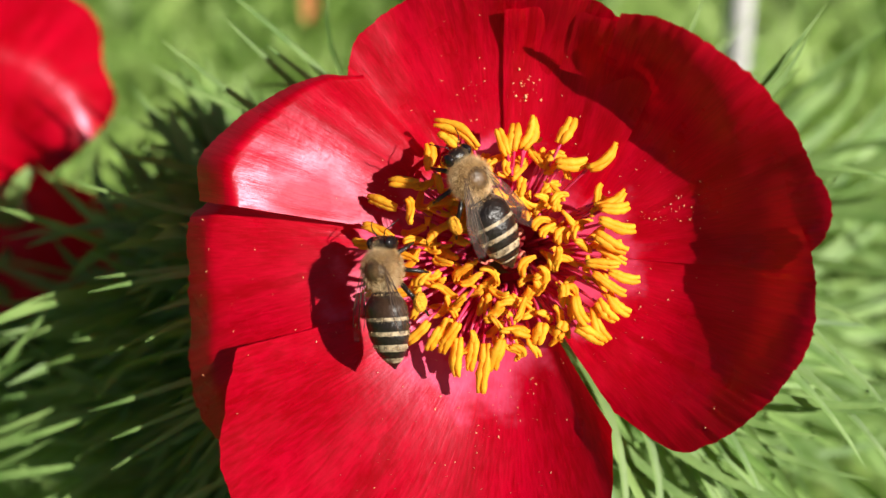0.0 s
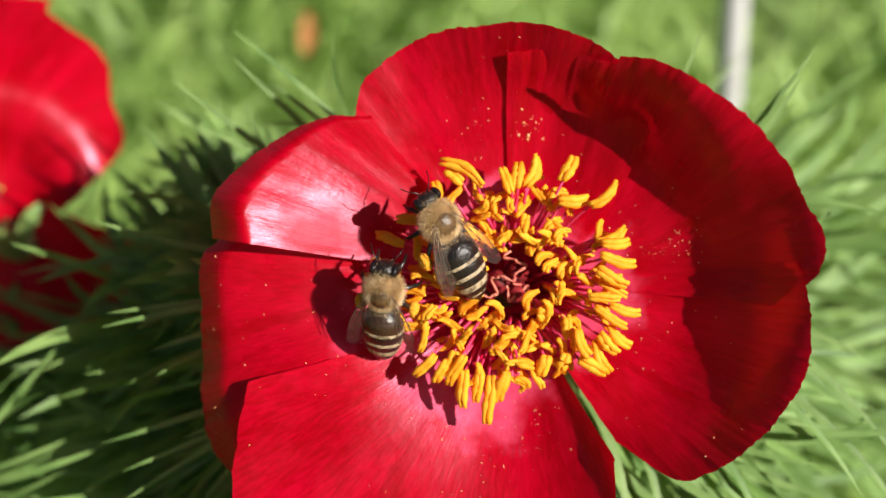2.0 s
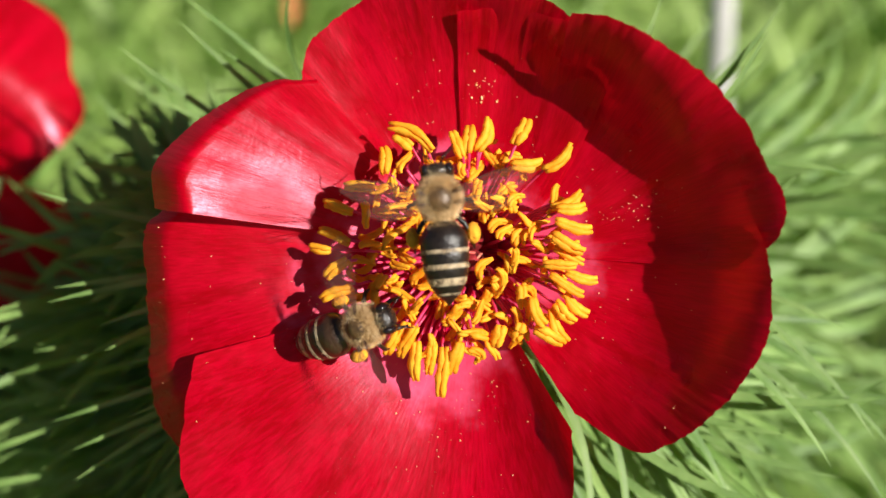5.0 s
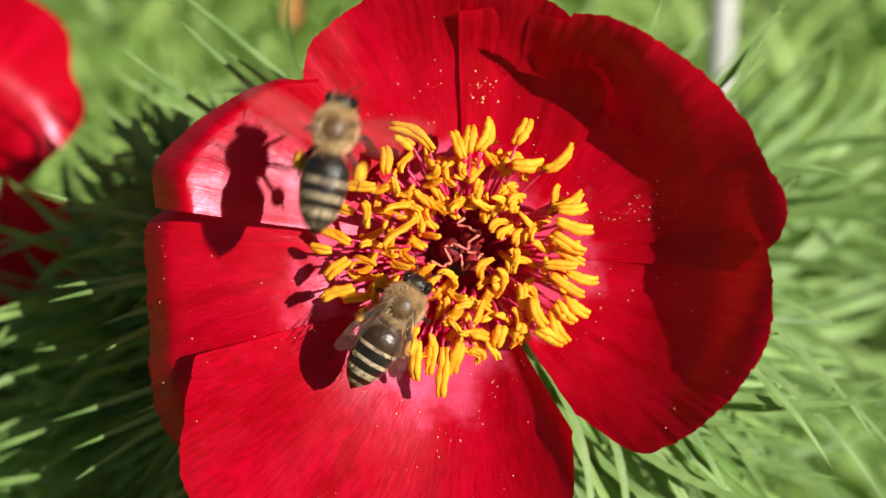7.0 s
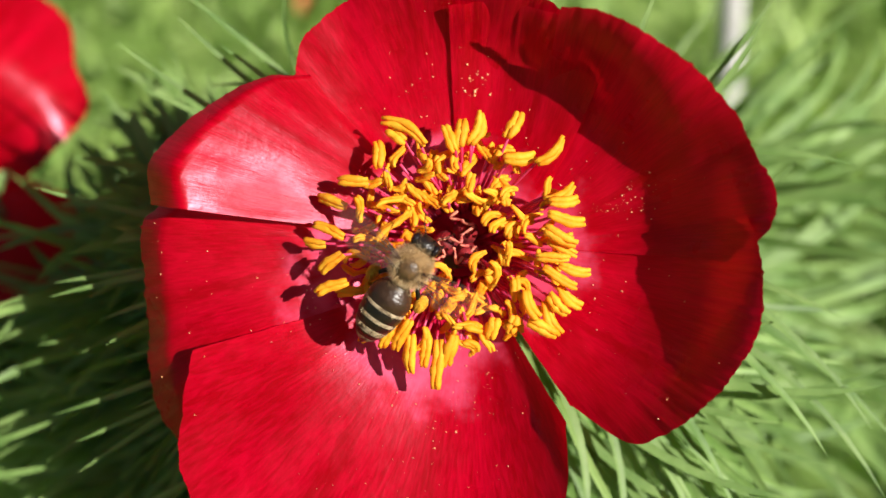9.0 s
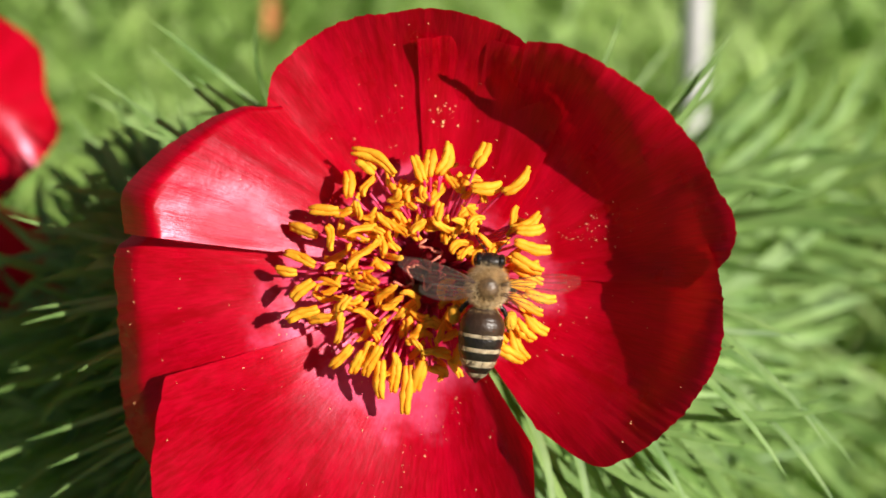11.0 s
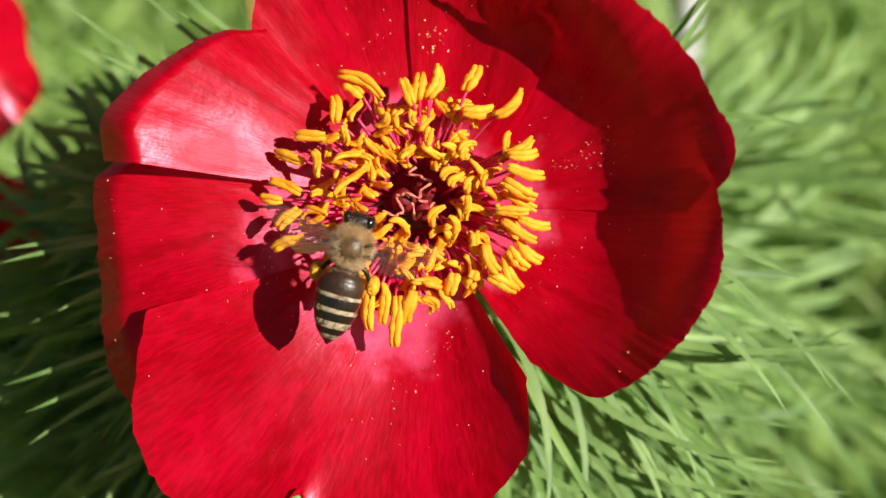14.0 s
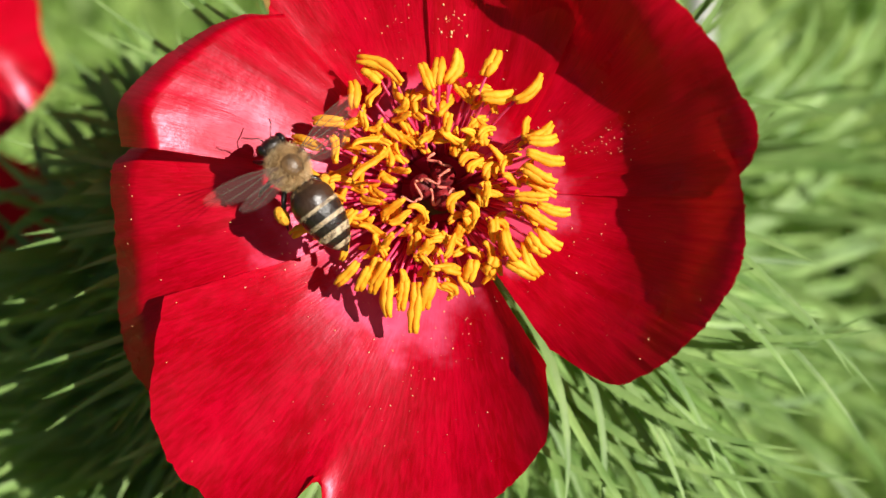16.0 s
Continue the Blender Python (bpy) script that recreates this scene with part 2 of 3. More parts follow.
# ---------------------------------------------------------------- ground
bm = bmesh.new()
n = 60
rows = []
for i in range(n + 1):
    row = []
    for j in range(n + 1):
        x, y = [math.copysign(abs(a) ** 3, a) * 60 for a in (2 * i / n - 1, 2 * j / n - 1)]
        row.append((x, y + 0.4, 0.012 * (noise.noise((x * 4, y * 4, 0.3)) - 0.3)))
    rows.append(row)
grid(bm, rows)
tagged(part("ground", bm, SOIL), "dark soil and moss under short grass", "ground", kind="structure")

rnd = random.Random(5)
bm = bmesh.new()
for k in range(50000):
    wide = 0.5 if k < 38000 else 1.5
    x, y = rnd.gauss(0, wide), 0.5 + rnd.gauss(0, wide)
    if math.hypot(x, y - 0.02) < 0.05:
        continue
    if noise.noise((x * 13, y * 13, 7)) < -0.18 and rnd.random() < 0.7:
        continue
    tall = rnd.uniform(0.05, 0.13) * (1 + 0.7 * noise.noise((x * 7, y * 7, 2)))
    a = rnd.uniform(0, math.tau)
    lean = Vector((math.cos(a), math.sin(a), 0)) * tall * rnd.uniform(0.1, 0.75)
    p = Vector((x, y, 0))
    blade(bm, bezier(p, p + Vector((0, 0, tall * 0.8)) + lean * 0.2, p + Vector((0, 0, tall * rnd.uniform(0.5, 1))) + lean, 5),
          rnd.uniform(0.0016, 0.0036), Vector((math.sin(a * 3), -1, 0.6)), 0.3)
tagged(part("grass", bm, GRASS), "sunlit fresh green meadow grass blades", "grass", kind="stuff")


# ---------------------------------------------------------------- peonies
def smooth_through(values, t):
    """A smooth curve through evenly spaced values, at t from 0 to 1."""
    s = min(max(t, 0.0), 1.0) * (len(values) - 1)
    i = min(int(s), len(values) - 2)
    f = s - i
    p = [values[min(max(i + k, 0), len(values) - 1)] for k in (-1, 0, 1, 2)]
    return p[1] + 0.5 * f * (p[2] - p[0] + f * (2 * p[0] - 5 * p[1] + 4 * p[2] - p[3] + f * (3 * (p[1] - p[2]) + p[3] - p[0])))


def petal(name, parent, mat, sides, reach, rise, ruffle=1.0, seed=0, notch=None, droop=None, other_rise=None, core=(2.6, 1.2), grain_from=0.0,
          flare=(0.0, 0.0), lift=0.0, span=(0.1, 0.77), space=None, nu=48, nv=110, label=""):
    """A petal that fans out between two bearings (degrees) round core: reach is how far its rim lies out along the fan, rise its height at even
    steps from root to rim (other_rise: that along its second side, to which it changes over span); lift raises the second side, flare turns each side (degrees) towards the root, ruffle makes the rim uneven.
    droop (share of the length on each side, depth) turns the rim down and outwards. Millimetres."""
    a0, a1 = radians(sides[0]), radians(sides[1])
    longest = max(reach)
    blend = lambda v: 0.5 - 0.5 * math.cos(math.pi * min(1.0, max(0.0, (v - span[0]) / (span[1] - span[0]))))
    rows, uvs = [], []
    for i in range(nu + 1):
        u = 1 - (1 - i / nu) ** 1.2
        row, uv = [], []
        for j in range(nv + 1):
            v = j / nv
            s = 2 * v - 1
            edge = abs(s)
            even = smooth_through(reach, v)
            torn = 0.012 * noise.noise((s * 6, seed * 3.1, 0.5)) + 0.010 * noise.noise((s * 19, seed * 2.7, 4)) + 0.008 * noise.noise((s * 48, seed * 1.9, 7))
            r = max(0.5, even * u * (1 + ruffle * torn * u ** 5))
            near = (1 - u) ** 1.5
            b0, b1 = a0 + radians(flare[0]) * near, a1 + radians(flare[1]) * near
            a = b0 + (b1 - b0) * v
            a += radians(0.5) * ruffle * edge ** 6 * noise.noise((u * 11, seed * 1.3, s)) * u
            if notch:
                r -= even * notch[1] * math.exp(-((v - notch[0]) / notch[2]) ** 2) * u ** 9
            far = u * even / longest
            z = smooth_through(rise, far) * (1 - blend(v)) + smooth_through(other_rise or rise, far) * blend(v)
            z += lift * max(0.0, s) ** 2 * u
            wave = noise.noise((s * 1.3 + seed, u * 1.8, seed * 1.7)) * 1.3 * u * u + noise.noise((s * 4 + seed, u * 3.5, seed + 9)) * 0.6 * u ** 3
            wave += 0.4 * noise.noise((s * 6, u * 4, seed + 3)) * max(edge ** 4, u ** 7)
            crease = 0.022 * noise.noise((s * 6 + seed, u * 5, seed)) * u + 0.003 * noise.noise((s * 24 + seed, u * 6, seed)) * u
            z += ruffle * wave + crease
            if droop:
                start = droop[0] + (droop[1] - droop[0]) * v
                z -= droop[2] * max(0.0, (u - start) / 0.14) ** 1.15
            p = (core[0] + r * math.cos(a), core[1] + r * math.sin(a), z)
            row.append((space or at)(*p))
            uv.append((v, grain_from + (1 - grain_from) * u))
        rows.append(row)
        uvs.append(uv)
    bm = bmesh.new()
    grid(bm, rows, uvs)
    return part(name, bm, mat, parent, label)


peony = new("peony")
tagged(peony, "open crimson single peony with golden stamens, in full sun", "flower", "crimson peonies")
PETALS = (
    # bearings of its sides, reach along the rim, height from root to rim, more
    ((64, 135), (28.0, 28.8, 29.1, 29.6, 29.9, 30.2, 30.9, 30.9, 30.4, 29.6, 27.0), (-10.4, -9.4, -7.6, -3.5, 5.5),
     dict(seed=5, ruffle=0.6, grain_from=-0.10, other_rise=(-10.6, -9.6, -8.0, -5.8, -4.0))),  # top, behind
    ((131, 172.3), (26.0, 29.0, 31.4, 33.3, 35.2, 36.6, 35.8), (-10.6, -7.4, -4.2, -1.6, 0.2),
     dict(seed=8, ruffle=0.35, grain_from=-0.04, droop=(0.985, 0.865, 6.5), lift=0.5, span=(0.35, 0.9), other_rise=(-11.4, -7.8, -3.8, 0.2, 3.4))),  # upper left
    ((170.5, 222), (34.2, 37.2, 37.7, 37.9, 38.4, 39.5, 40.8, 41.9, 42.5, 42.0, 41.0), (-12.8, -8.6, -4.5, -2.6, -3.6),
     dict(seed=1, ruffle=0.7, grain_from=-0.24, other_rise=(-14.4, -10.2, -6.0, -6.0, -9.0), span=(0.0, 0.6), droop=(0.92, 0.90, 4.0))),  # left
    ((-56, 5), (22.8, 29.0, 30.4, 31.3, 31.9, 32.5, 33.0, 32.9, 32.5, 31.8, 31.0), (-10.0, -9.0, -8.0, -6.5, -4.3, 0.2, 6.0),
     dict(seed=3, other_rise=(-9.8, -9.1, -8.1, -6.6, -4.4, 1.0, 8.8), grain_from=-0.08, ruffle=0.6)),  # lower right
    ((50, 92), (27.2, 27.4, 27.5, 27.5, 27.4, 27.2, 26.8), (-9.8, -9.0, -8.0, -6.6, -4.6, -1.6, 5.0),
     dict(seed=6, flare=(-42, 0), other_rise=(-10.2, -9.7, -9.1, -7.9, -6.3, -4.0, 0.4), grain_from=-0.02, ruffle=0.5)),  # top
    ((-4, 66), (29.8, 33.0, 33.6, 32.6, 32.3, 31.5, 30.8, 30.0, 29.3, 28.5, 27.6), (-9.6, -8.9, -7.8, -6.2, -3.7, 1.8, 9.2),
     dict(seed=4, other_rise=(-9.2, -8.8, -7.8, -6.0, -2.6, 8.0, 10.0), flare=(0, -50), grain_from=-0.08, ruffle=0.6)),  # upper right
    ((201.5, 300.5), (33.5, 37.6, 41.6, 43.8, 44.3, 43.9, 42.8, 41.4, 39.5, 37.0, 34.3, 31.0, 23.5), (-14.0, -8.9, -5.0, -4.2, -3.6),
     dict(seed=2, flare=(16, 0), lift=7.0, ruffle=0.8, grain_from=-0.10, other_rise=(-12.0, -9.2, -6.8, -4.2, -1.4), notch=(0.463, 0.187, 0.03))),  # bottom
)
sheets = []
for sides, reach, rise, more in PETALS:
    sheets.append(petal("petal", peony, PETAL, sides, reach, rise, **more))

# carpels in the middle
for k in range(3):
    a = radians(60 + 120 * k)
    bm = bmesh.new()
    c = Vector((2.6 + 1.5 * math.cos(a), 1.2 + 1.5 * math.sin(a), -6.5))
    ball(bm, (0, 0, 0), (1.6, 1.6, 3.2), u=12, v=10)
    bmesh.ops.transform(bm, matrix=BLOOM @ Matrix.Scale(0.001, 4) @ Matrix.Translation(c), verts=bm.verts)
    body = part("carpel", bm, CARPEL, peony, "dark crimson downy carpel")
    bm = bmesh.new()
    pts = []
    for j in range(44):
        q = j / 43
        along = Vector((math.cos(a + 0.8), math.sin(a + 0.8), 0)) * (q * 4.2 - 1.6)
        swing = Vector((-math.sin(a + 0.8), math.cos(a + 0.8), 0)) * (0.9 * math.sin(q * 9 + k * 1.3) + 0.3 * math.sin(q * 23))
        pts.append(at(*(c + along + swing + Vector((0, 0, 3.3 + 0.7 * math.sin(q * 5 + k))))))
    tube(bm, pts, [0.00016 + 0.00004 * math.sin(j * 1.1) for j in range(44)], 6)
    part("stigma", bm, STIGMA, body, "curly pink stigma")


def stamen(parent, root, tip_at, heading, climb, size, twist, rnd):
    """A filament from root to tip_at, with an anther of that size at its end, both in the bloom's millimetres."""
    root, tip = Vector(root), Vector(tip_at)
    mid = (root + tip) / 2 + Vector((0, 0, 1.2)) + Vector((rnd.uniform(-.6, .6), rnd.uniform(-.6, .6), 0))
    bm = bmesh.new()
    tube(bm, [at(*p) for p in bezier(root, mid, tip, 6)], [0.00026, 0.00024, 0.00022, 0.0002, 0.00018, 0.00017], 5)
    thread = part("stamen", bm, FILAMENT, parent)
    d = Vector((math.cos(heading) * math.cos(climb), math.sin(heading) * math.cos(climb), math.sin(climb)))
    side = Vector((-math.sin(heading), math.cos(heading), 0))
    n = 9
    fat = rnd.uniform(0.46, 0.60) if twist < 0.8 else rnd.uniform(0.30, 0.44)
    spin = rnd.uniform(-0.6, 0.6)
    bm = bmesh.new()
    for lobe in (-1, 1):
        pts, radii = [], []
        for k in range(n):
            t = k / (n - 1)
            wob = twist * math.sin(t * 3.1 + twist * 5) * size * 0.22
            turn = spin + twist * 1.5 * (t - 0.5)
            off = side * math.cos(turn) + Vector((0, 0, 1)) * math.sin(turn)
            split = (0.52 if twist < 0.8 else 0.55) * fat * (1 + 0.5 * max(0.0, t - 0.7) * lobe * rnd.uniform(0, 1))
            p = tip + d * ((t - 0.15) * size * (1 + 0.05 * lobe * spin)) + side * wob + off * (lobe * split) + Vector((0, 0, 0.35 * twist * math.cos(t * 4) - 0.5 * t * t))
            pts.append(at(*p))
            radii.append(0.001 * fat * (math.sin(math.pi * (0.10 + 0.82 * t)) ** 0.5) * (1 + 0.22 * rnd.uniform(-1, 1)))
        tube(bm, pts, radii, 6, flat=0.85)
    part("anther", bm, ANTHER, thread)


# the well-grown stamens: foot of the anther, bearing and length
ANTHERS_A = [(-1.0, 12.4, 151, 5.8), (-3.2, 13.0, 155, 2.6), (2.5, 11.7, 119, 3.2), (3.1, 12.1, 93, 3.2), (3.9, 12.4, 71, 4.0), (8.3, 13.0, 71, 3.3),
    (7.8, 10.5, 15, 3.6), (11.3, 10.2, 42, 4.3), (12.3, 6.1, 27, 3.9), (12.9, 5.6, 15, 3.3), (12.6, 4.2, -4, 4.3), (12.2, 2.6, -18, 4.0),
    (12.6, 1.3, -20, 3.7), (11.3, -0.6, 5, 3.8), (13.8, -1.5, -5, 3.7), (11.9, -1.8, -21, 4.4), (13.8, -3.7, -38, 3.6), (12.6, -4.7, -37, 3.2),
    (8.8, -2.8, -76, 2.6), (10.0, -4.0, -61, 3.6), (12.2, -5.3, -60, 4.4), (10.3, -7.8, -20, 3.7), (8.8, -6.9, -98, 2.2)]
ANTHERS_B = [(6.6, -7.2, -100, 2.6), (-0.1, -9.7, -87, 5.7), (-1.3, -9.1, -90, 3.8), (1.8, -9.1, -95, 3.8), (-3.2, -9.1, -82, 4.5), (-3.2, -7.2, -108, 4.0),
    (-5.1, -7.8, -108, 3.0), (-6.4, -7.2, -128, 3.6), (-8.2, -3.7, -163, 3.3), (-10.1, -2.7, -151, 3.9), (-10.8, 0.4, -131, 3.3), (-10.4, 2.3, 166, 3.9),
    (-12.6, 1.4, 180, 2.5), (-10.1, 5.8, 170, 3.5), (-7.6, 8.6, -175, 3.5), (-6.3, 9.9, 101, 3.2), (-4.2, -6.8, -105, 3.3), (3.1, -8.1, -8, 2.2)]
ANTHERS_C = [(1.5, 5.5, 81, 1.9), (3.4, 7.4, 51, 2.0), (-0.1, 9.3, 76, 2.6), (-0.7, 10.9, -129, 2.0), (-5.1, 9.3, -108, 2.0), (-3.2, 8.6, -153, 2.1),
    (-2.9, 3.3, 82, 2.2), (-9.5, 6.1, -50, 2.5), (-5.8, 4.8, 53, 3.2), (-5.1, 1.0, 78, 4.5), (-8.9, 1.0, 30, 2.5), (-6.4, -1.5, -112, 3.4),
    (-0.7, -1.5, -27, 2.8), (-2.0, -4.7, -162, 2.0), (-0.1, -6.6, 14, 2.6), (1.2, -4.7, -106, 2.3), (3.1, -6.6, 45, 2.7), (4.4, -2.1, 63, 2.8),
    (6.9, 2.3, 72, 2.0), (5.9, -0.9, -70, 2.7), (7.5, 1.0, -56, 2.3), (5.6, 7.4, -45, 1.8), (7.5, 6.1, 34, 2.3)]


def well_grown(anthers, height, twist, rnd):
    for x, y, bearing, size in anthers:
        a = math.atan2(y - 1.2, x - 2.6)
        r = math.hypot(x - 2.6, y - 1.2)
        z = height + rnd.uniform(-0.8, 1.0)
        h = radians(bearing)
        stamen(peony, (2.6 + min(4.4, 0.6 * r) * math.cos(a), 1.2 + min(4.4, 0.6 * r) * math.sin(a), -9),
               (x + 0.15 * size * math.cos(h), y + 0.15 * size * math.sin(h), z), h, rnd.uniform(-0.15, 0.25), size, twist * rnd.uniform(0.5, 1.3), rnd)


rnd = random.Random(11)
well_grown(ANTHERS_A, -0.3, 0.5, rnd)
well_grown(ANTHERS_B, -1.3, 0.45, rnd)
well_grown(ANTHERS_C, -0.5, 1.2, rnd)
for k in range(132):
    ring = k % 3
    a = k * 2.39996 + rnd.uniform(-.2, .2)
    r = (5.0, 7.8, 10.4)[ring] + rnd.uniform(-1.2, 1.3)
    z = (-2.2, -1.5, -2.2)[ring] + rnd.uniform(-1.5, 1.0)
    h = a + rnd.uniform(-1, 1) * (1.5, 1.2, 0.7)[ring]
    stamen(peony, (2.6 + 4.2 * math.cos(a), 1.2 + 4.2 * math.sin(a), -9),
           (2.6 + r * math.cos(a), 1.2 + r * math.sin(a), z), h, rnd.uniform(-0.3, 0.4),
           rnd.uniform(1.8, 3.2), rnd.uniform(0.9, 1.8), rnd)

# pollen that has fallen on the petals: (petal, cluster's place across and along it, spread, grains)
rnd = random.Random(31)
bm = bmesh.new()
for sheet, cv, cu, spread, count in ((4, 0.84, 0.70, 0.055, 30), (4, 0.6, 0.5, 0.2, 14), (0, 0.6, 0.55, 0.12, 16), (5, 0.30, 0.62, 0.05, 46), (5, 0.45, 0.5, 0.2, 50),
                                     (3, 0.4, 0.5, 0.2, 50), (6, 0.7, 0.55, 0.12, 70), (6, 0.35, 0.5, 0.25, 120), (2, 0.5, 0.6, 0.25, 60), (1, 0.5, 0.5, 0.2, 24), (0, 0.5, 0.6, 0.25, 40), (3, 0.6, 0.7, 0.2, 30)):
    verts = sheets[sheet].data.vertices
    for k in range(count):
        v, u = min(max(rnd.gauss(cv, spread), 0.02), 0.97), min(max(rnd.gauss(cu, spread), 0.15), 0.95)
        i, j = (1 - (1 - u) ** (1 / 1.2)) * 48, v * 110
        p = verts[int(i) * 111 + int(j)].co.lerp(verts[(int(i) + 1) * 111 + int(j) + 1].co, i - int(i))
        size = rnd.choice((0.05, 0.06, 0.07, 0.09, 0.14, 0.2)) * 0.001 * (0.75 if spread < 0.06 and sheet == 4 else 0.42)
        bmesh.ops.create_icosphere(bm, subdivisions=1, radius=size, matrix=Matrix.Translation(p + (BLOOM.to_3x3() @ Vector((0, 0, 0.00008)))))
tagged(part("pollen", bm, POLLEN, peony, "pale pollen grains scattered on the petals"), kind="stuff")

# stem
bm = bmesh.new()
tube(bm, bezier(at(2.5, 1, -10.5), at(4, -2, -70), (0.03, 0.07, -0.005), 14), [0.003] + [0.0022] * 13, 8)
part("stem", bm, STEM, peony, "ribbed green stem flushed with red")


def leaf(parent, root, way, reach, count, width, rnd, spread=0.9, droop=0.3, facing=None, bare=0.15):
    """A much-divided leaf: a stalk from root along way, with narrow segments off it on both sides."""
    way = Vector(way).normalized()
    bm = bmesh.new()
    ref = Vector((0, 0, 1)) if abs(way.z) < 0.9 else Vector((0, 1, 0))
    side = way.cross(ref).normalized()
    up = side.cross(way)
    stalk = [Vector(root) + way * reach * max(0.55, bare + 0.2) * t - Vector((0, 0, droop * reach * 0.3 * t * t)) for t in (i / 6 for i in range(7))]
    tube(bm, stalk, [0.0009, 0.0009, 0.0008, 0.0008, 0.0007, 0.0006, 0.0005], 5)
    for k in range(count):
        t = bare + (1 - bare) * (k + rnd.random()) / count
        p = stalk[0].lerp(stalk[-1], t)
        s = 1 if k % 2 else -1
        d = (way + side * s * rnd.uniform(0.2, spread) + up * rnd.uniform(-0.45, 0.45)).normalized()
        ln = reach * rnd.uniform(0.45, 0.8) * (1.1 - 0.4 * t)
        end = p + d * ln - Vector((0, 0, droop * ln * rnd.uniform(0, 0.6)))
        f = facing or Vector((rnd.uniform(-.5, .5), -0.7, 0.7))
        bow = d.cross(up).normalized() * ln * rnd.uniform(-0.26, 0.26)
        blade(bm, bezier(p, p + (d * 0.6 + way * 0.5 * rnd.uniform(0, 1)) * ln * 0.6 + bow, end, 9), width * rnd.uniform(0.7, 1.2), f)
    return part("leaf", bm, LEAF, parent)


rnd = random.Random(21)
# bearing round the stem, depth behind the bloom, reach, segments, drop
FOLIAGE = [(-70, -20, 54, 9, -8), (-61, -22, 56, 8, -6), (-52, -18, 58, 9, -10), (-44, -21, 60, 8, -6), (-38, -24, 64, 9, -8), (-31, -20, 57, 7, -6), (-24, -22, 58, 6, -4), (-12, -30, 60, 4, -6),
           (40, -34, 52, 2, 2), (98, -38, 44, 2, 2), (132, -30, 50, 2, 2), (182, -24, 46, 3, -2),
           (190, -26, 50, 4, -2), (202, -24, 50, 5, -4), (216, -28, 56, 6, -6), (232, -34, 60, 9, -8), (-105, -30, 60, 12, -10), (-85, -34, 60, 12, -10)]
TIPS = [(55.5, -16.6, -13), (47.3, -25.2, -12), (46.3, -14.4, -13), (54.0, -22.6, -16), (46.5, -31.2, -14), (46.0, -35.8, -17),
        (57.0, -36.2, -19), (51.2, -8.8, -19), (58.3, -15.1, -21), (42.4, -8.6, -14), (56.0, -31.5, -17), (26.2, -36.0, -14),
        (17.6, -37.5, -12), (32.5, -33.3, -17), (43.1, 32.7, -18), (40.9, 28.9, -17), (53.9, 10.7, -21), (28.9, 35.2, -23),
        (48.0, 12.0, -25), (50.5, -19.0, -17), (42.5, -21.5, -14), (51.0, -28.0, -20), (37.0, -34.0, -15), (41.5, -39.0, -18), (53.0, -40.5, -22), (33.5, -39.5, -16), (60.0, -26.0, -24), (22.0, -41.0, -15)]
DARK_TIPS = [(-43.3, 28.4, -25), (-38.9, 21.7, -21), (-35.0, 31.6, -25), (-28.9, 27.5, -23), (-35.5, 35.8, -27), (-52.4, 8.8, -19),
        (-49.8, -3.6, -19), (-50.2, -5.4, -18), (-50.8, -21.0, -21), (-47.4, -24.3, -19), (-47.7, -28.6, -21), (-43.8, -8.4, -19),
        (-39.0, -19.5, -16)]
for ends, width in ((TIPS, 0.0013), (DARK_TIPS, 0.0011)):
    for x, y, z in ends:
        a = math.atan2(y, x)
        r = math.hypot(x, y)
        bow = rnd.choice((-1, 1)) * (rnd.uniform(0.12, 0.34) if ends is TIPS else rnd.uniform(0.02, 0.09)) * r
        bm = bmesh.new()
        mid = (0.6 * x - bow * math.sin(a), 0.6 * y + bow * math.cos(a), z - 3)
        blade(bm, bezier(at(3 + 6 * math.cos(a), 6 * math.sin(a), z - 8), at(*mid), at(x, y, z), 14), width, BLOOM.to_3x3() @ Vector((0.4, 0.2, 1)))
        part("leaf", bm, LEAF, peony)
for bearing, depth, reach, count, drop in FOLIAGE:
    a = radians(bearing)
    root = at(3 + 2 * math.cos(a), 2 * math.sin(a), depth)
    leaf(peony, root, at(reach * math.cos(a), reach * math.sin(a), depth + drop) - at(0, 0, depth), reach / 1000, count, 0.0012 if -110 < bearing < 60 else 0.0010, rnd, spread=0.55)
for k in range(44):
    bearing = 184 + (k * 37) % 56
    depth = -40 - 1.1 * k
    a = radians(bearing)
    reach = 58 + 0.6 * k
    root = at(3 + 4 * math.cos(a), 4 * math.sin(a), depth)
    leaf(peony, root, at(reach * math.cos(a), reach * math.sin(a), depth - 4) - at(0, 0, depth), reach / 1000, 18, 0.0013, rnd, spread=1.1)
for k in range(22):
    a = radians(-115 + (k * 41) % 95)
    depth = -45 - 7.0 * k
    root = at(3, -1 - 0.25 * k, depth)
    leaf(peony, root, at(70 * math.cos(a), 70 * math.sin(a), depth + 8) - at(0, 0, depth), 0.075, 16, 0.0014, rnd)

# sunlit leaves farther back on the sunny side
for k in range(12):
    a = radians(-34 + (k * 29) % 62)
    depth = -66 - (k * 17) % 60
    root = at(10, -6 + (k * 5) % 7, depth - 14)
    reach = 74 + (k * 11) % 34
    leaf(peony, root, at(math.cos(a), math.sin(a), 0.08) - at(0, 0, 0), reach / 1000, 12, 0.0019, rnd, spread=0.8, droop=0.15, bare=0.35)

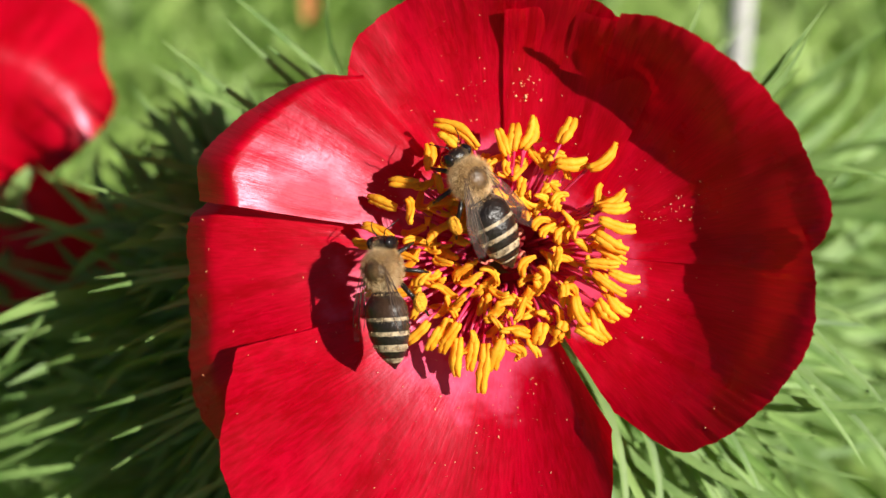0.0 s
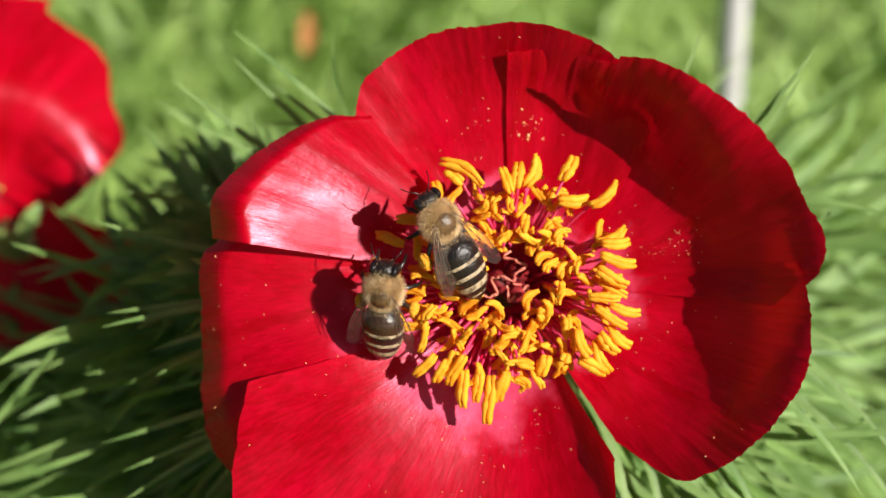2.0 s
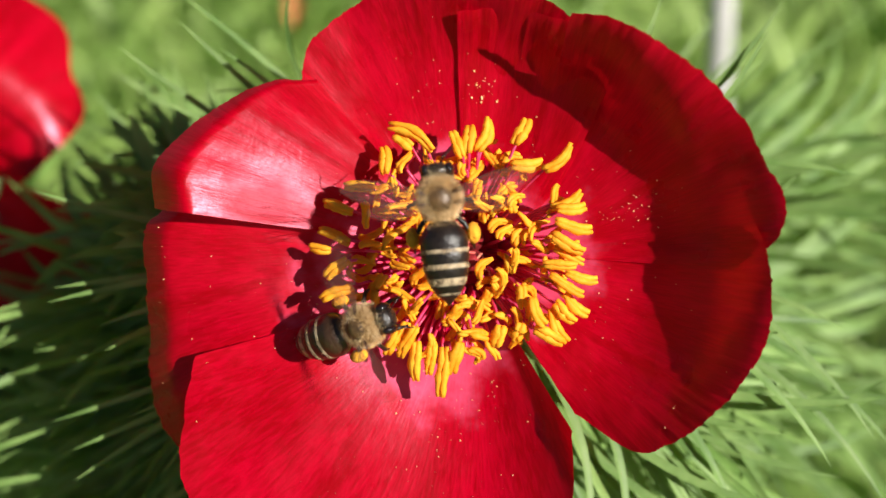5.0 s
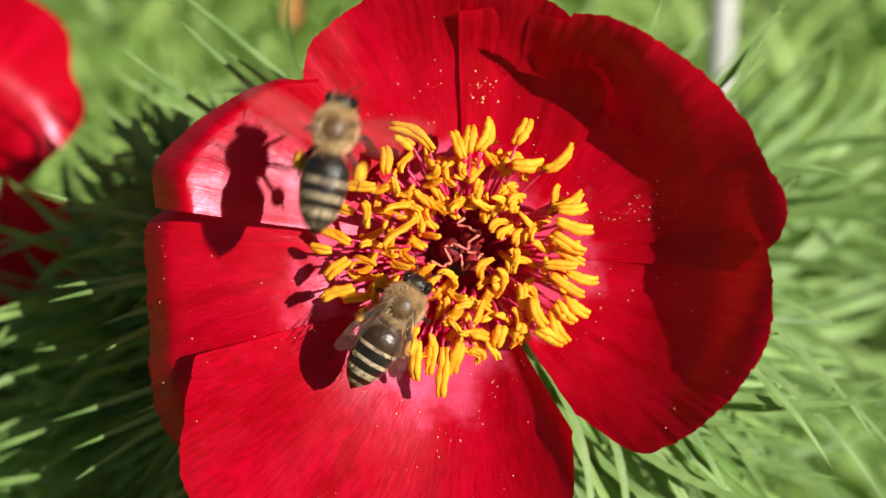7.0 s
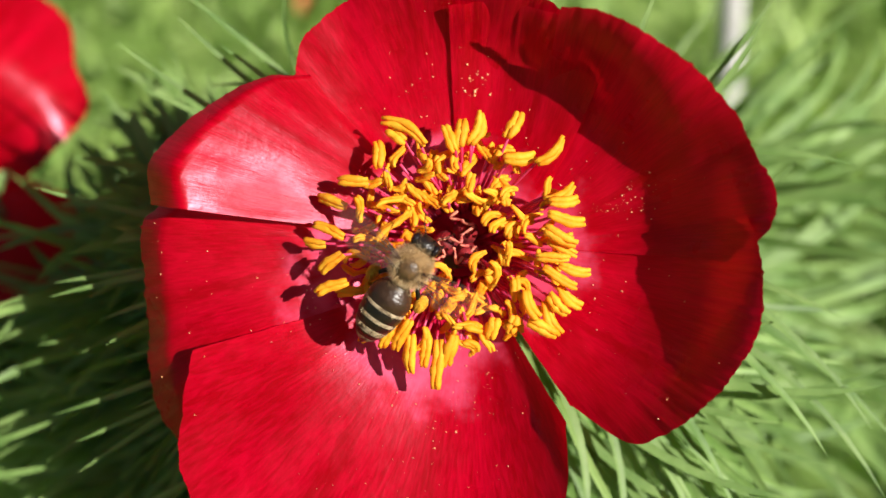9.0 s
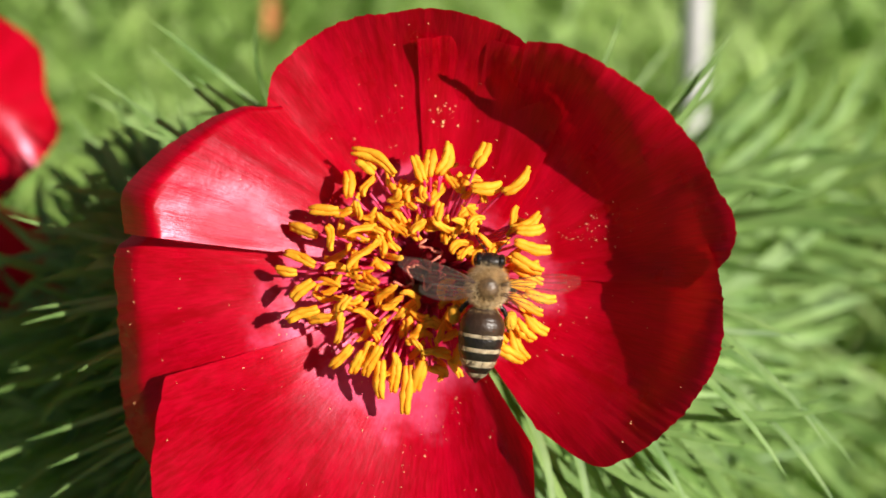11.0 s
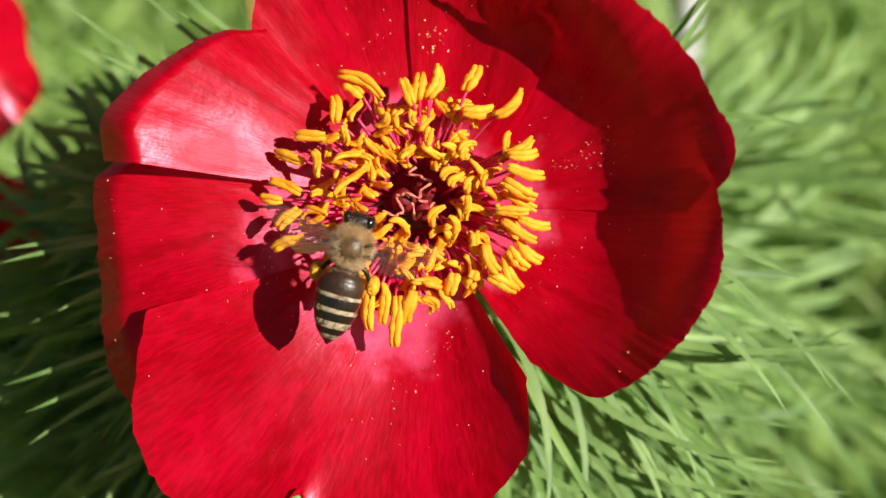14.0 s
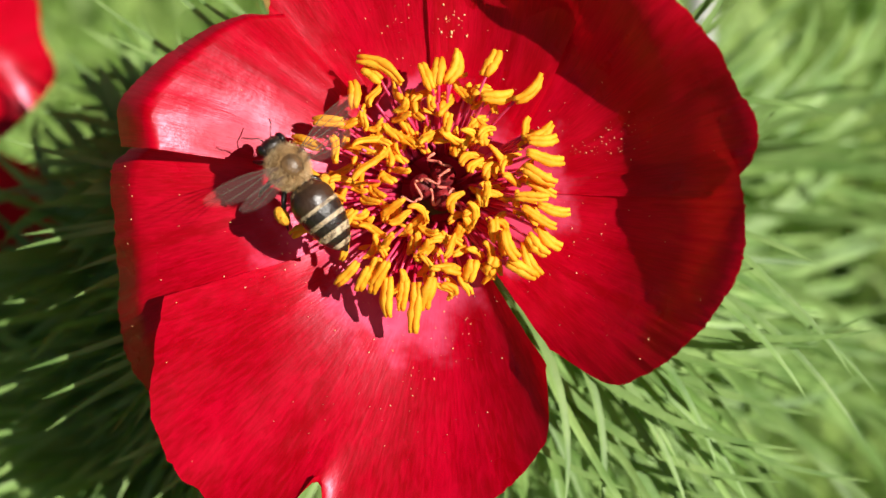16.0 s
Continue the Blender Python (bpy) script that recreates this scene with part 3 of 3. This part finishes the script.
# long-stalked lower leaves in the shade of the bloom
for k in range(46):
    root = at(3, -2.0 - 0.1 * k, -62 - 1.2 * k)
    goal = at(-34 - (k * 29) % 52, -46 + (k * 17) % 44, -62 - (k * 13) % 34)
    way = goal - root
    leaf(peony, root, way, way.length * 0.95, 16, 0.0014, rnd, spread=0.8, droop=0.1, bare=0.5)

for k in range(18):
    root = at(2, 0.1 * k, -56 - 1.3 * k)
    goal = at(-40 - (k * 11) % 22, 1 + (k * 7) % 20, -48 - (k * 5) % 24)
    way = goal - root
    leaf(peony, root, way, way.length * 0.95, 16, 0.0016, rnd, spread=0.8, droop=0.1, bare=0.5)

for k in range(5):
    root = at(2, 1, -20 - 0.6 * k)
    goal = at(-30 - (k * 11) % 13, -10 + (k * 7) % 16, -26 - (k * 5) % 13)
    way = goal - root
    leaf(peony, root, way, way.length, 6, 0.0009, rnd, spread=0.5, droop=0.05, bare=0.5)

for k in range(40):
    root = at(0, 2, -34 - 0.4 * k)
    x = 26 + (k * 11) % 33
    goal = at(-x, 22 - 0.42 * (x - 26) - (k * 7) % 19, -38 - (k * 5) % 13)
    way = goal - root
    leaf(peony, root, way, way.length * 0.9, 11, 0.0013, rnd, spread=0.6, droop=0.05, bare=0.5)

# a dense mass of leaves in the shadow that the bloom throws behind it
for k in range(84):
    depth = -47 - (k * 19) % 26
    root = at(-2 + (k * 5) % 9, -14 - (k * 7) % 11, depth - 16)
    goal = at(-26 - (k * 31) % 47, 15 + 0.27 * (depth + 47) - (k * 23) % 62, depth)
    way = goal - root
    leaf(peony, root, way, way.length * 0.95, 22, 0.0022, rnd, spread=1.2, droop=0.08, bare=0.45, facing=Vector((rnd.uniform(-0.8, 0.4), rnd.uniform(-1, 0.2), rnd.uniform(0, 1))))

for k in range(40):
    depth = -33 - (k * 19) % 10
    root = at(-1, -6 - (k * 7) % 11, depth - 10)
    goal = at(-26 - (k * 31) % 21, 17 - (k * 23) % 44, depth)
    way = goal - root
    leaf(peony, root, way, way.length * 0.95, 18, 0.0024, rnd, spread=1.1, droop=0.08, bare=0.5)

# dense leaves close under the bloom, hidden by it, that shade those farther down
for k in range(48):
    a = radians(78 + (k * 29) % 80)
    depth = -26 - 1.1 * k
    reach = (24 if a > 2.1 else 29) * (1 - depth / 138) / 1.16
    leaf(peony, at(3, 0, depth), at(math.cos(a), math.sin(a), -0.05) - at(0, 0, 0), reach / 1000, 24, 0.0026, rnd, spread=0.9, droop=0.05)

for k in range(30):
    a = radians(90 + (k * 17) % 56)
    depth = -56 - 1.1 * k
    reach = (23 if a > 2.1 else 27) * (1 - depth / 138) / 1.14
    leaf(peony, at(3, 0, depth), at(math.cos(a), math.sin(a), -0.05) - at(0, 0, 0), reach / 1000, 26, 0.0034, rnd, spread=0.8, droop=0.05, bare=0.4)

# second bloom
other = new("peony")
tagged(other, "half-closed crimson peony on a neighbouring stem", "flower", "crimson peonies")
OTHER = BLOOM @ Matrix.Translation((-0.0868, 0.0068, -0.083)) @ Matrix.Scale(1.05, 4) @ Vector((-0.12, 0.95, -0.28)).to_track_quat("Z", "Y").to_matrix().to_4x4()


def beside(x, y, z):
    return OTHER @ Vector((x / 1000, y / 1000, z / 1000))


def cup(x, y, z):
    """A place in the second bloom's cup, which turns its mouth the way the first one does."""
    return at(x - 88.1, y + 16.8, z - 75 - 0.35 * x)


SECOND = (
    ((196, 292), (32, 28, 23, 18, 14, 11, 9.5), (-8, -6, -1.4, -0.8, -4, -9), dict(seed=23)),
    ((82, 212), (38, 38, 38, 38, 38, 37, 35), (-8, -6, -1.4, -0.6, -5, -11, -17), dict(seed=22)),
    ((-10, 92), (13.8, 18.4, 24.0, 25.6, 31.0, 33.6, 38.0), (-8, -6, -1.4, -0.6, -5, -11, -17), dict(seed=21)),
    ((-82, 2), (9.0, 9.5, 10.0, 10.8, 12.0, 13.8, 16.5), (-8, -7.4, -6.3, -4.6, -2.6, -0.8, -0.8), dict(seed=20)),
    ((-98, -22), (29, 29.5, 30, 30, 30, 28, 24), (-9, -9.5, -10, -11, -12, -12), dict(seed=24)),
)
for sides, reach, rise, more in SECOND:
    petal("petal", other, PETAL, sides, reach, rise, core=(0, 0), grain_from=0.6, space=cup, ruffle=0.35, nu=30, nv=50, **more)
rnd = random.Random(8)
for ends, width in ((((10.0, -3.0, 1.5), (7.2, -6.5, 2.0), (5.0, -11.5, -2.0)), 0.0030), (((5.5, -11.0, -2.0), (3.0, -9.0, 0.5), (-4.0, -7.0, -2.0)), 0.0034)):
    bm = bmesh.new()
    blade(bm, bezier(*[cup(*q) for q in ends], 9), width, BLOOM.to_3x3() @ Vector((0.2, -0.3, 1)), 0.2)
    part("sepal", bm, LEAF, other, "pale green sepal")
bm = bmesh.new()
tube(bm, bezier(cup(3, -9, -4), cup(3, -14, -50), (-0.085, 0.09, -0.005), 14), [0.0040, 0.0030] + [0.0022] * 12, 8)
part("stem", bm, STEM, other)
for k in range(7):
    a = k * 2.4
    root = beside(0, -3 - 2 * k, -9 - 5 * k)
    leaf(other, root, Vector((-0.6 + 0.5 * math.cos(a), 0.6 + 0.3 * math.sin(a), -0.1)), 0.05, 10, 0.0013, rnd)

for k in range(5):
    root = at(-104, -34 - k, -66)
    goal = at(-54 - (k * 3) % 9, -13 - (k * 7) % 24, -15 - (k * 5) % 10)
    way = goal - root
    leaf(other, root, way, way.length * 0.85, 5, 0.0012, rnd, spread=1.0, droop=0.3, bare=0.4)

# third bloom, farther off
copy_thing(other, pose(0.297, 0.146, -0.150))

# lower foliage of the second peony
for k in range(80):
    root = at(-52 - (k * 7) % 34, -24 - 0.3 * k, -128)
    goal = at(-102 + (k * 23) % 66, -20 + (k * 17) % 30, -88 - (k * 11) % 36)
    way = goal - root
    leaf(other, root, way, way.length, 20, 0.0019, rnd, spread=1.2, droop=0.2, bare=0.3, facing=Vector((rnd.uniform(-1, 1), rnd.uniform(-1, 1), rnd.uniform(-0.3, 1))))

# fallen leaf on the grass
bm = bmesh.new()
rows = []
for i in range(7):
    t = i / 6
    w = 0.0042 * math.sin(math.pi * (0.08 + 0.88 * t))
    rows.append([(-0.0767 + s * w, 0.43 + (t - 0.5) * 0.02, 0.088 + 0.003 * abs(s) + 0.012 * t + 0.001 * math.sin(9 * t + s)) for s in (-1, -0.5, 0, 0.5, 1)])
grid(bm, rows)
tagged(part("fallen_leaf", bm, DRY), "curled orange-brown dry leaf lying on the grass", "leaf")

# garden stake
bm = bmesh.new()
base = at(115, 93, -365)
tube(bm, [(base.x + 0.01 - 0.1 * z, base.y, z) for z in (-0.02, 0.1, 0.3, 0.6, 0.75)], [0.0056, 0.0056, 0.0054, 0.0053, 0.0052], 10)
tagged(part("garden_stake", bm, STAKE), "weathered grey wooden stake standing in the grass", "stake")


# ---------------------------------------------------------------- bees
def bee(label, tan):
    """A worker honey bee, 13 mm long: head towards +y, back towards +z, in metres, the middle of its thorax at the origin."""
    rnd = random.Random(3)
    girth = lambda t: smooth_through((1.35, 2.22, 2.36, 2.32, 2.16, 1.82, 1.22, 0.12), t)
    body = new("honey_bee")
    tagged(body, label, "bee", "honey bees")
    mm = 0.00105
    bm = bmesh.new()
    ball(bm, (0, 0, 0), (2.1 * mm, 2.3 * mm, 1.9 * mm), u=18, v=12)
    chest = part("thorax", bm, THORAX, body, "tawny thorax")
    bm = bmesh.new()
    ball(bm, (0, -0.1 * mm, 0.80 * mm), (1.52 * mm, 1.58 * mm, 1.30 * mm), u=18, v=12)
    part("scutum", bm, SCUTUM, chest, "bare dark brown patch on the back")
    bm = bmesh.new()

    def hair(p, d, length, width):
        side = d.cross(Vector((rnd.uniform(-1, 1), rnd.uniform(-1, 1), 0.3)))
        side = side.normalized() * width * mm
        bend = Vector((rnd.uniform(-.35, .35), -0.35 + rnd.uniform(-.35, .35), rnd.uniform(-.35, .35)))
        q = p + (d + bend).normalized() * length * mm
        bm.faces.new([bm.verts.new(v) for v in (p - side, p + side, q)])

    for k in range(8200):
        c = 1 - 1.8 * (k + 0.5) / 8200
        a = k * 2.39996
        s = math.sqrt(max(0, 1 - c * c))
        d = Vector((s * math.cos(a), s * math.sin(a), c))
        bald = math.hypot(d.x / 0.50, (d.y + 0.05) / 0.50) < 1 + 0.2 * math.sin(k * 1.7) and d.z > 0
        if bald and k % 4:
            continue
        hair(Vector((d.x * 2.1, d.y * 2.3, d.z * 1.9)) * mm, d, rnd.uniform(0.10, 0.25) if bald else rnd.uniform(0.35, 0.70), 0.014)
    for k in range(1500 if tan else 700):
        a = rnd.uniform(0, math.tau)
        d = Vector((math.sin(a), 0, math.cos(a)))
        y = rnd.uniform(-4.6 if tan else -3.4, -2.5)
        r = 1.5 + 0.6 * min(1, (-2.5 - y) / 1.2)
        hair(Vector((d.x * r, y, d.z * r * 0.85 - 0.25)) * mm, (d + Vector((0, -1, 0))).normalized(), rnd.uniform(0.2, 0.4), 0.02)
    for k in range(700):
        d = Vector((rnd.gauss(0, 0.7), rnd.gauss(-0.3, 0.6), rnd.gauss(0.6, 0.8))).normalized()
        hair(Vector((d.x * 1.35, 2.7 + d.y * 0.85, -0.35 + d.z * 1.25)) * mm, d, rnd.uniform(0.15, 0.35), 0.016)
    for k, edge in enumerate((0.32, 0.50, 0.67, 0.85)):
        for q in range(150 if k < 3 else 0):
            a, t = rnd.uniform(0, math.tau), edge + rnd.uniform(-0.005, 0.045)
            r = girth(t) + 0.02
            d = Vector((math.sin(a), 0, math.cos(a)))
            hair(Vector((d.x * r, -2.4 - 8.3 * t, d.z * r * 0.85 - 0.2 - t * t)) * mm, (d * 0.25 + Vector((0, -1, 0))).normalized(), rnd.uniform(0.15, 0.32), 0.03)
    part("fur", bm, FUR, body, "tawny fur on thorax and head")
    bm = bmesh.new()
    ball(bm, (0, 2.7 * mm, -0.35 * mm), (1.5 * mm, 0.9 * mm, 1.3 * mm), u=16, v=12)
    head = part("head", bm, CHITIN, body)
    for s in (-1, 1):
        bm = bmesh.new()
        ball(bm, (s * 1.2 * mm, 2.8 * mm, -0.2 * mm), (0.52 * mm, 0.75 * mm, 1.05 * mm), u=12, v=8)
        part("eye", bm, EYE, head, "glossy black eye")
        bm = bmesh.new()
        tube(bm, [(s * 0.4 * mm, 3.4 * mm, 0), (s * 0.8 * mm, 4.1 * mm, 0.3 * mm), (s * 1.4 * mm, 4.6 * mm, -0.2 * mm), (s * 1.8 * mm, 5.2 * mm, -0.9 * mm)],
             [0.075 * mm, 0.06 * mm, 0.06 * mm, 0.06 * mm], 5)
        part("antenna", bm, CHITIN, head)
    # abdomen: six rings, each with a pale band at its front
    bm = bmesh.new()
    ball(bm, (0, -2.2 * mm, -0.1 * mm), (0.8 * mm, 0.6 * mm, 0.8 * mm), u=10, v=8)
    abdomen = part("abdomen", bm, CHITIN, body)
    cuts = (0.0, 0.13, 0.32, 0.50, 0.67, 0.85, 1.0)
    for k in range(6):
        bm = bmesh.new()
        rows = []
        for i in range(13):
            t = cuts[k] + (cuts[k + 1] - cuts[k]) * i / 12
            y = -2.4 - 8.3 * t
            z = -0.2 - 1.0 * t * t
            r = max(0.06, girth(t) * (1 + 0.03 * math.sin(math.pi * i / 12)))
            rows.append([(r * math.sin(j * math.tau / 20) * mm, y * mm, (z + r * 0.85 * math.cos(j * math.tau / 20)) * mm) for j in range(21)])
        grid(bm, rows)
        for f in bm.faces:
            y = f.calc_center_median().y / mm
            t = (-2.4 - y) / 8.3
            share = (t - cuts[k]) / (cuts[k + 1] - cuts[k])
            f.material_index = 1 if share < (0, 0.0, 0.24, 0.36, 0.46, 0.40 if tan else 0.14)[k] else 0
        bmesh.ops.remove_doubles(bm, verts=bm.verts, dist=1e-7)
        part("tergite", bm, [AMBER if k < 2 and tan else CHITIN, BAND], abdomen, "dark ring with a pale hair band")
    # wings
    wings = []
    for s in (-1, 1):
        for name, ln, wd, root in (("forewing", 8.4, 1.35, (1.3, 0.5, 1.5)), ("hindwing", 5.8, 0.95, (1.35, -0.5, 1.35))):
            bm = bmesh.new()
            rows = []
            for i in range(13):
                t = i / 12
                w = wd * (math.sin(math.pi * (0.06 + 0.90 * t) ** 1.25) ** 0.65) + 0.08
                rows.append([(s * ln * t * mm, (-0.2 + 0.5 * t - w * c) * mm + 0.6 * w * mm, 0.12 * math.sin(c * 9) * mm * t) for c in (0, 0.33, 0.66, 1, 1.33, 1.66)])
            grid(bm, rows)
            w = part(name, bm, WING, body, "clear veined wing")
            w.location = (s * root[0] * mm, root[1] * mm, root[2] * mm)
            bm = bmesh.new()
            for c in (0.02, 0.5, 0.95):
                pts = [Vector(r[0]).lerp(Vector(r[-1]), c * (0.3 + 0.7 * i / 12)) + Vector((0, 0, 0.03 * mm)) for i, r in enumerate(rows)]
                tube(bm, pts[:11], [0.05 * mm] * 6 + [0.04 * mm] * 5, 4)
            part("vein", bm, VEIN, w)
            wings.append((w, s, name))
    # legs
    for s in (-1, 1):
        for k, (y, out, back) in enumerate(((1.2, 1.5, 1.5), (0.0, 3.2, -0.6), (-1.2, 2.9, -4.0))):
            bm = bmesh.new()
            pts = [(s * 0.9 * mm, y * mm, -1.4 * mm), (s * out * 0.75 * mm, (y + back * 0.35) * mm, -1.5 * mm), (s * out * mm, (y + back * 0.7) * mm, -2.6 * mm), (s * out * 1.05 * mm, (y + back) * mm, -3.6 * mm)]
            tube(bm, pts, [0.3 * mm, 0.28 * mm, 0.24 * mm, 0.12 * mm], 6)
            lg = part("leg", bm, CHITIN, body)
            if k == 2:
                bm = bmesh.new()
                ball(bm, (s * (out + 0.15) * mm, (y + back * 0.62) * mm, -2.2 * mm), (0.75 * mm, 1.15 * mm, 0.8 * mm), u=10, v=8)
                part("pollen_load", bm, PELLET, lg, "orange pollen load")
    return body, wings


worker, worker_wings = bee("brown furry honey bee gathering pollen on the stamens", True)
visitor, visitor_wings = bee("dark banded honey bee hovering over the bloom", False)



# ---------------------------------------------------------------- movement
def flown(x, y, z, heading, pitch=0, roll=0):
    """A bee's pose in the bloom's space: millimetres, heading in degrees from up the face, turning left, nose up by pitch."""
    return BLOOM @ pose(x / 1000, y / 1000, z / 1000, 0, 0, heading) @ pose(0, 0, 0, pitch) @ pose(0, 0, 0, 0, roll)


WORKER = [
    (0, -11.4, -1.4, 2, 4, 0, -35),
    (0.3, -12.2, -0.4, 2, -10, 15, -25),
    (0.6, -13.8, 1.5, 2, 17, 30, 0),
    (0.9, -14.5, 2.2, 2, 11, 30, 0),
    (1.2, -13.6, 0.3, 2, 3, 35, 0),
    (1.5, -11.3, 2.4, 2, -15, 30, -10),
    (1.8, -12.2, 0.9, 2, -5, 35, -10),
    (2.1, -12.3, 0.1, 2, -3, 35, -10),
    (2.4, -12.7, 2.6, 2, 2, 35, -10),
    (2.7, -13.2, 1.7, 2, 5, 35, -10),
    (3, -13.6, 2, 2, 4, 35, 0),
    (3.2, -13.5, -1.8, 3, -78, 40, 0),
    (3.5, -6.7, -3, 3, -77, 42, 0),
    (3.8, -7.3, -2.9, 3, -80, 42, 0),
    (4.2, -9.8, -3.9, 3, -84, 42, 0),
    (5.2, -8.3, -7.2, 3, -67, 30, 0),
    (6.3, -8.5, -6.8, 3, -34, 35, 0),
    (6.6, -7.2, -7.7, 3, -21, 20, 0),
    (6.9, -4.6, -5.2, 3, -30, 5, 0),
    (7.2, -3.9, -4.1, 3, -34, 5, 0),
    (7.5, -2.3, -1.3, 3, -32, 12, 0),
    (7.8, -1.7, -3.9, 3, -54, 5, 0),
    (8, -0.5, -4.6, 3, -64, 0, 0),
    (8.2, -1.6, -4.5, 3, -57, 0, 0),
    (9, -2.5, -1.1, 4.5, -35, 15, 0),
    (10.3, -3.6, 7.9, 4.5, -24, 8, 0),
    (10.7, 2.3, 3.8, 4.5, -14, 8, 0),
    (11, 9.3, -0.4, 4.5, -7, 5, 0),
    (11.3, 12, -2.8, 4.5, 6, 5, 0),
    (11.5, 14.7, -4.5, 4.5, 20, 5, 0),
    (12.0, 16.1, -3.8, 4.5, 17, 5, 0),
    (12.3, 11.9, -13.2, 4.5, 33, 5, 0),
    (12.5, 11.1, -13.5, 4.5, 37, 5, 0),
    (12.7, 4.1, -17.4, 4.5, 18, 5, 0),
    (13.1, -1.5, -18.4, 4.5, -4, 5, 0),
    (13.5, 2, -13.7, 4.5, -23, 5, 0),
    (13.9, -4.8, -4.1, 4.5, -17, 5, 0),
    (14.3, -2.3, -4.1, 4.5, -9, 5, 0),
    (14.5, -5.2, -1.2, 4.5, 14, 0, 0),
    (14.7, -8.1, -1.2, 4.5, -6, 5, 0),
    (15, -8.2, 1.5, 4.5, -15, 8, 0),
    (15.3, -8.4, 5.8, 4.5, 3, 8, 0),
    (15.6, -12.4, 4.3, 3.5, 27, 10, 10),
    (16, -13.4, 3.1, 3, 36, 5, 20),
]
VISITOR = [
    (0, -1.9, 8.7, 4, 30, 10, 25),
    (0.3, -2.5, 8.3, 4, 24, 10, 20),
    (0.6, -4.7, 8.8, 4, 28, 10, 20),
    (0.9, -3.9, 8.6, 4, 27, 10, 10),
    (1.2, -5, 9.5, 4, 32, 10, 10),
    (1.5, -3.9, 9.6, 5, 9, 20, 0),
    (1.8, -5.9, 8.9, 4, 35, 20, 10),
    (2.1, -6, 7.9, 4, 28, 20, 20),
    (2.4, -7, 8.7, 4, 26, 20, 25),
    (2.7, -8.6, 9.1, 4, 26, 25, 25),
    (3, -5.0, 8, 5, -30, 20, 10),
    (3.2, 1.9, 7, 8, 8, 5, 0),
    (3.5, 6.6, 15.3, 10, 15, 0, 0),
    (3.6, 7.7, 16.1, 10, 23, 0, 0),
    (3.9, 1.8, 14.9, 10, 6, 5, 0),
    (4.2, 4.7, 10.3, 10, -7, 0, 0),
    (5.2, -1.4, 5.9, 10, 8, 0, 0),
    (6.3, -4.7, -2.8, 9, 11, 0, 0),
    (6.5, -14.2, 1.5, 9, 44, 0, 0),
    (6.6, -15.2, -0.8, 10, 10, 0, 0),
    (6.7, -23.6, -1.4, 10, 11, 0, 0),
    (6.8, -17.6, 3, 10, -6, 0, 0),
    (6.9, -13.6, 5.2, 10, -6, 0, 0),
    (7, -10.9, 13.6, 12, -12, 0, 0),
    (7.1, -4.8, 21.2, 10, -16, 5, 0),
    (7.2, -8.6, 20.3, 10, 8, 5, 0),
    (7.3, -14.4, 27, 10, -29, 20, 0),
    (7.4, -25.8, 32.3, 8, -55, 10, 20),
    (7.5, -24.8, 29.2, 8, -93, 5, 40),
    (7.7, -11.7, 30.1, 8, -90, 5, 40),
    (7.9, -0.6, 22.9, 12, -103, 10, 20),
    (8, 3.4, 14, 30, -126, 20, 0),
    (8.1, -8, 13, 46, -150, 15, 0),
    (8.2, -24, 11.4, 60, -195, 5, 0),
    (8.6, -72, 15, 40, -240, 5, 0),
    (9.4, -108, 30, -72, -262, 5, 0),
    (16, -107, 28, -73, -260, 5, 0),
]


def beat(wing, side, name, flights):
    """Keys a wing: laid back over the abdomen at rest, beating fast in the flights (start, end in seconds)."""
    root = wing.location.copy()
    rows = []
    for k in range(0, 16 * FPS + 1):
        t = k / FPS
        if any(a <= t <= b for a, b in flights):
            stroke = (4, 58, 34, -28, -50)[k % 5]
            turn = pose(0, 0, 0, 0, -side * stroke, side * (8 if name == "forewing" else -6))
        elif k % 3 == 0 or k == 16 * FPS:
            turn = pose(0, 0, 0, 0, side * (6 if name == "forewing" else 9), -side * (76 if name == "forewing" else 70))
        else:
            continue
        rows.append((t, Matrix.Translation(root) @ turn))
    walk(wing, rows)


def motions():
    walk(worker, [(t, flown(*p)) for t, *p in WORKER])
    walk(visitor, [(t, flown(*p)) for t, *p in VISITOR])
    for wing, side, name in worker_wings:
        beat(wing, side, name, ((3.1, 6.4), (8.4, 16.0)))
    for wing, side, name in visitor_wings:
        beat(wing, side, name, ((3.05, 16.0),))


motions()
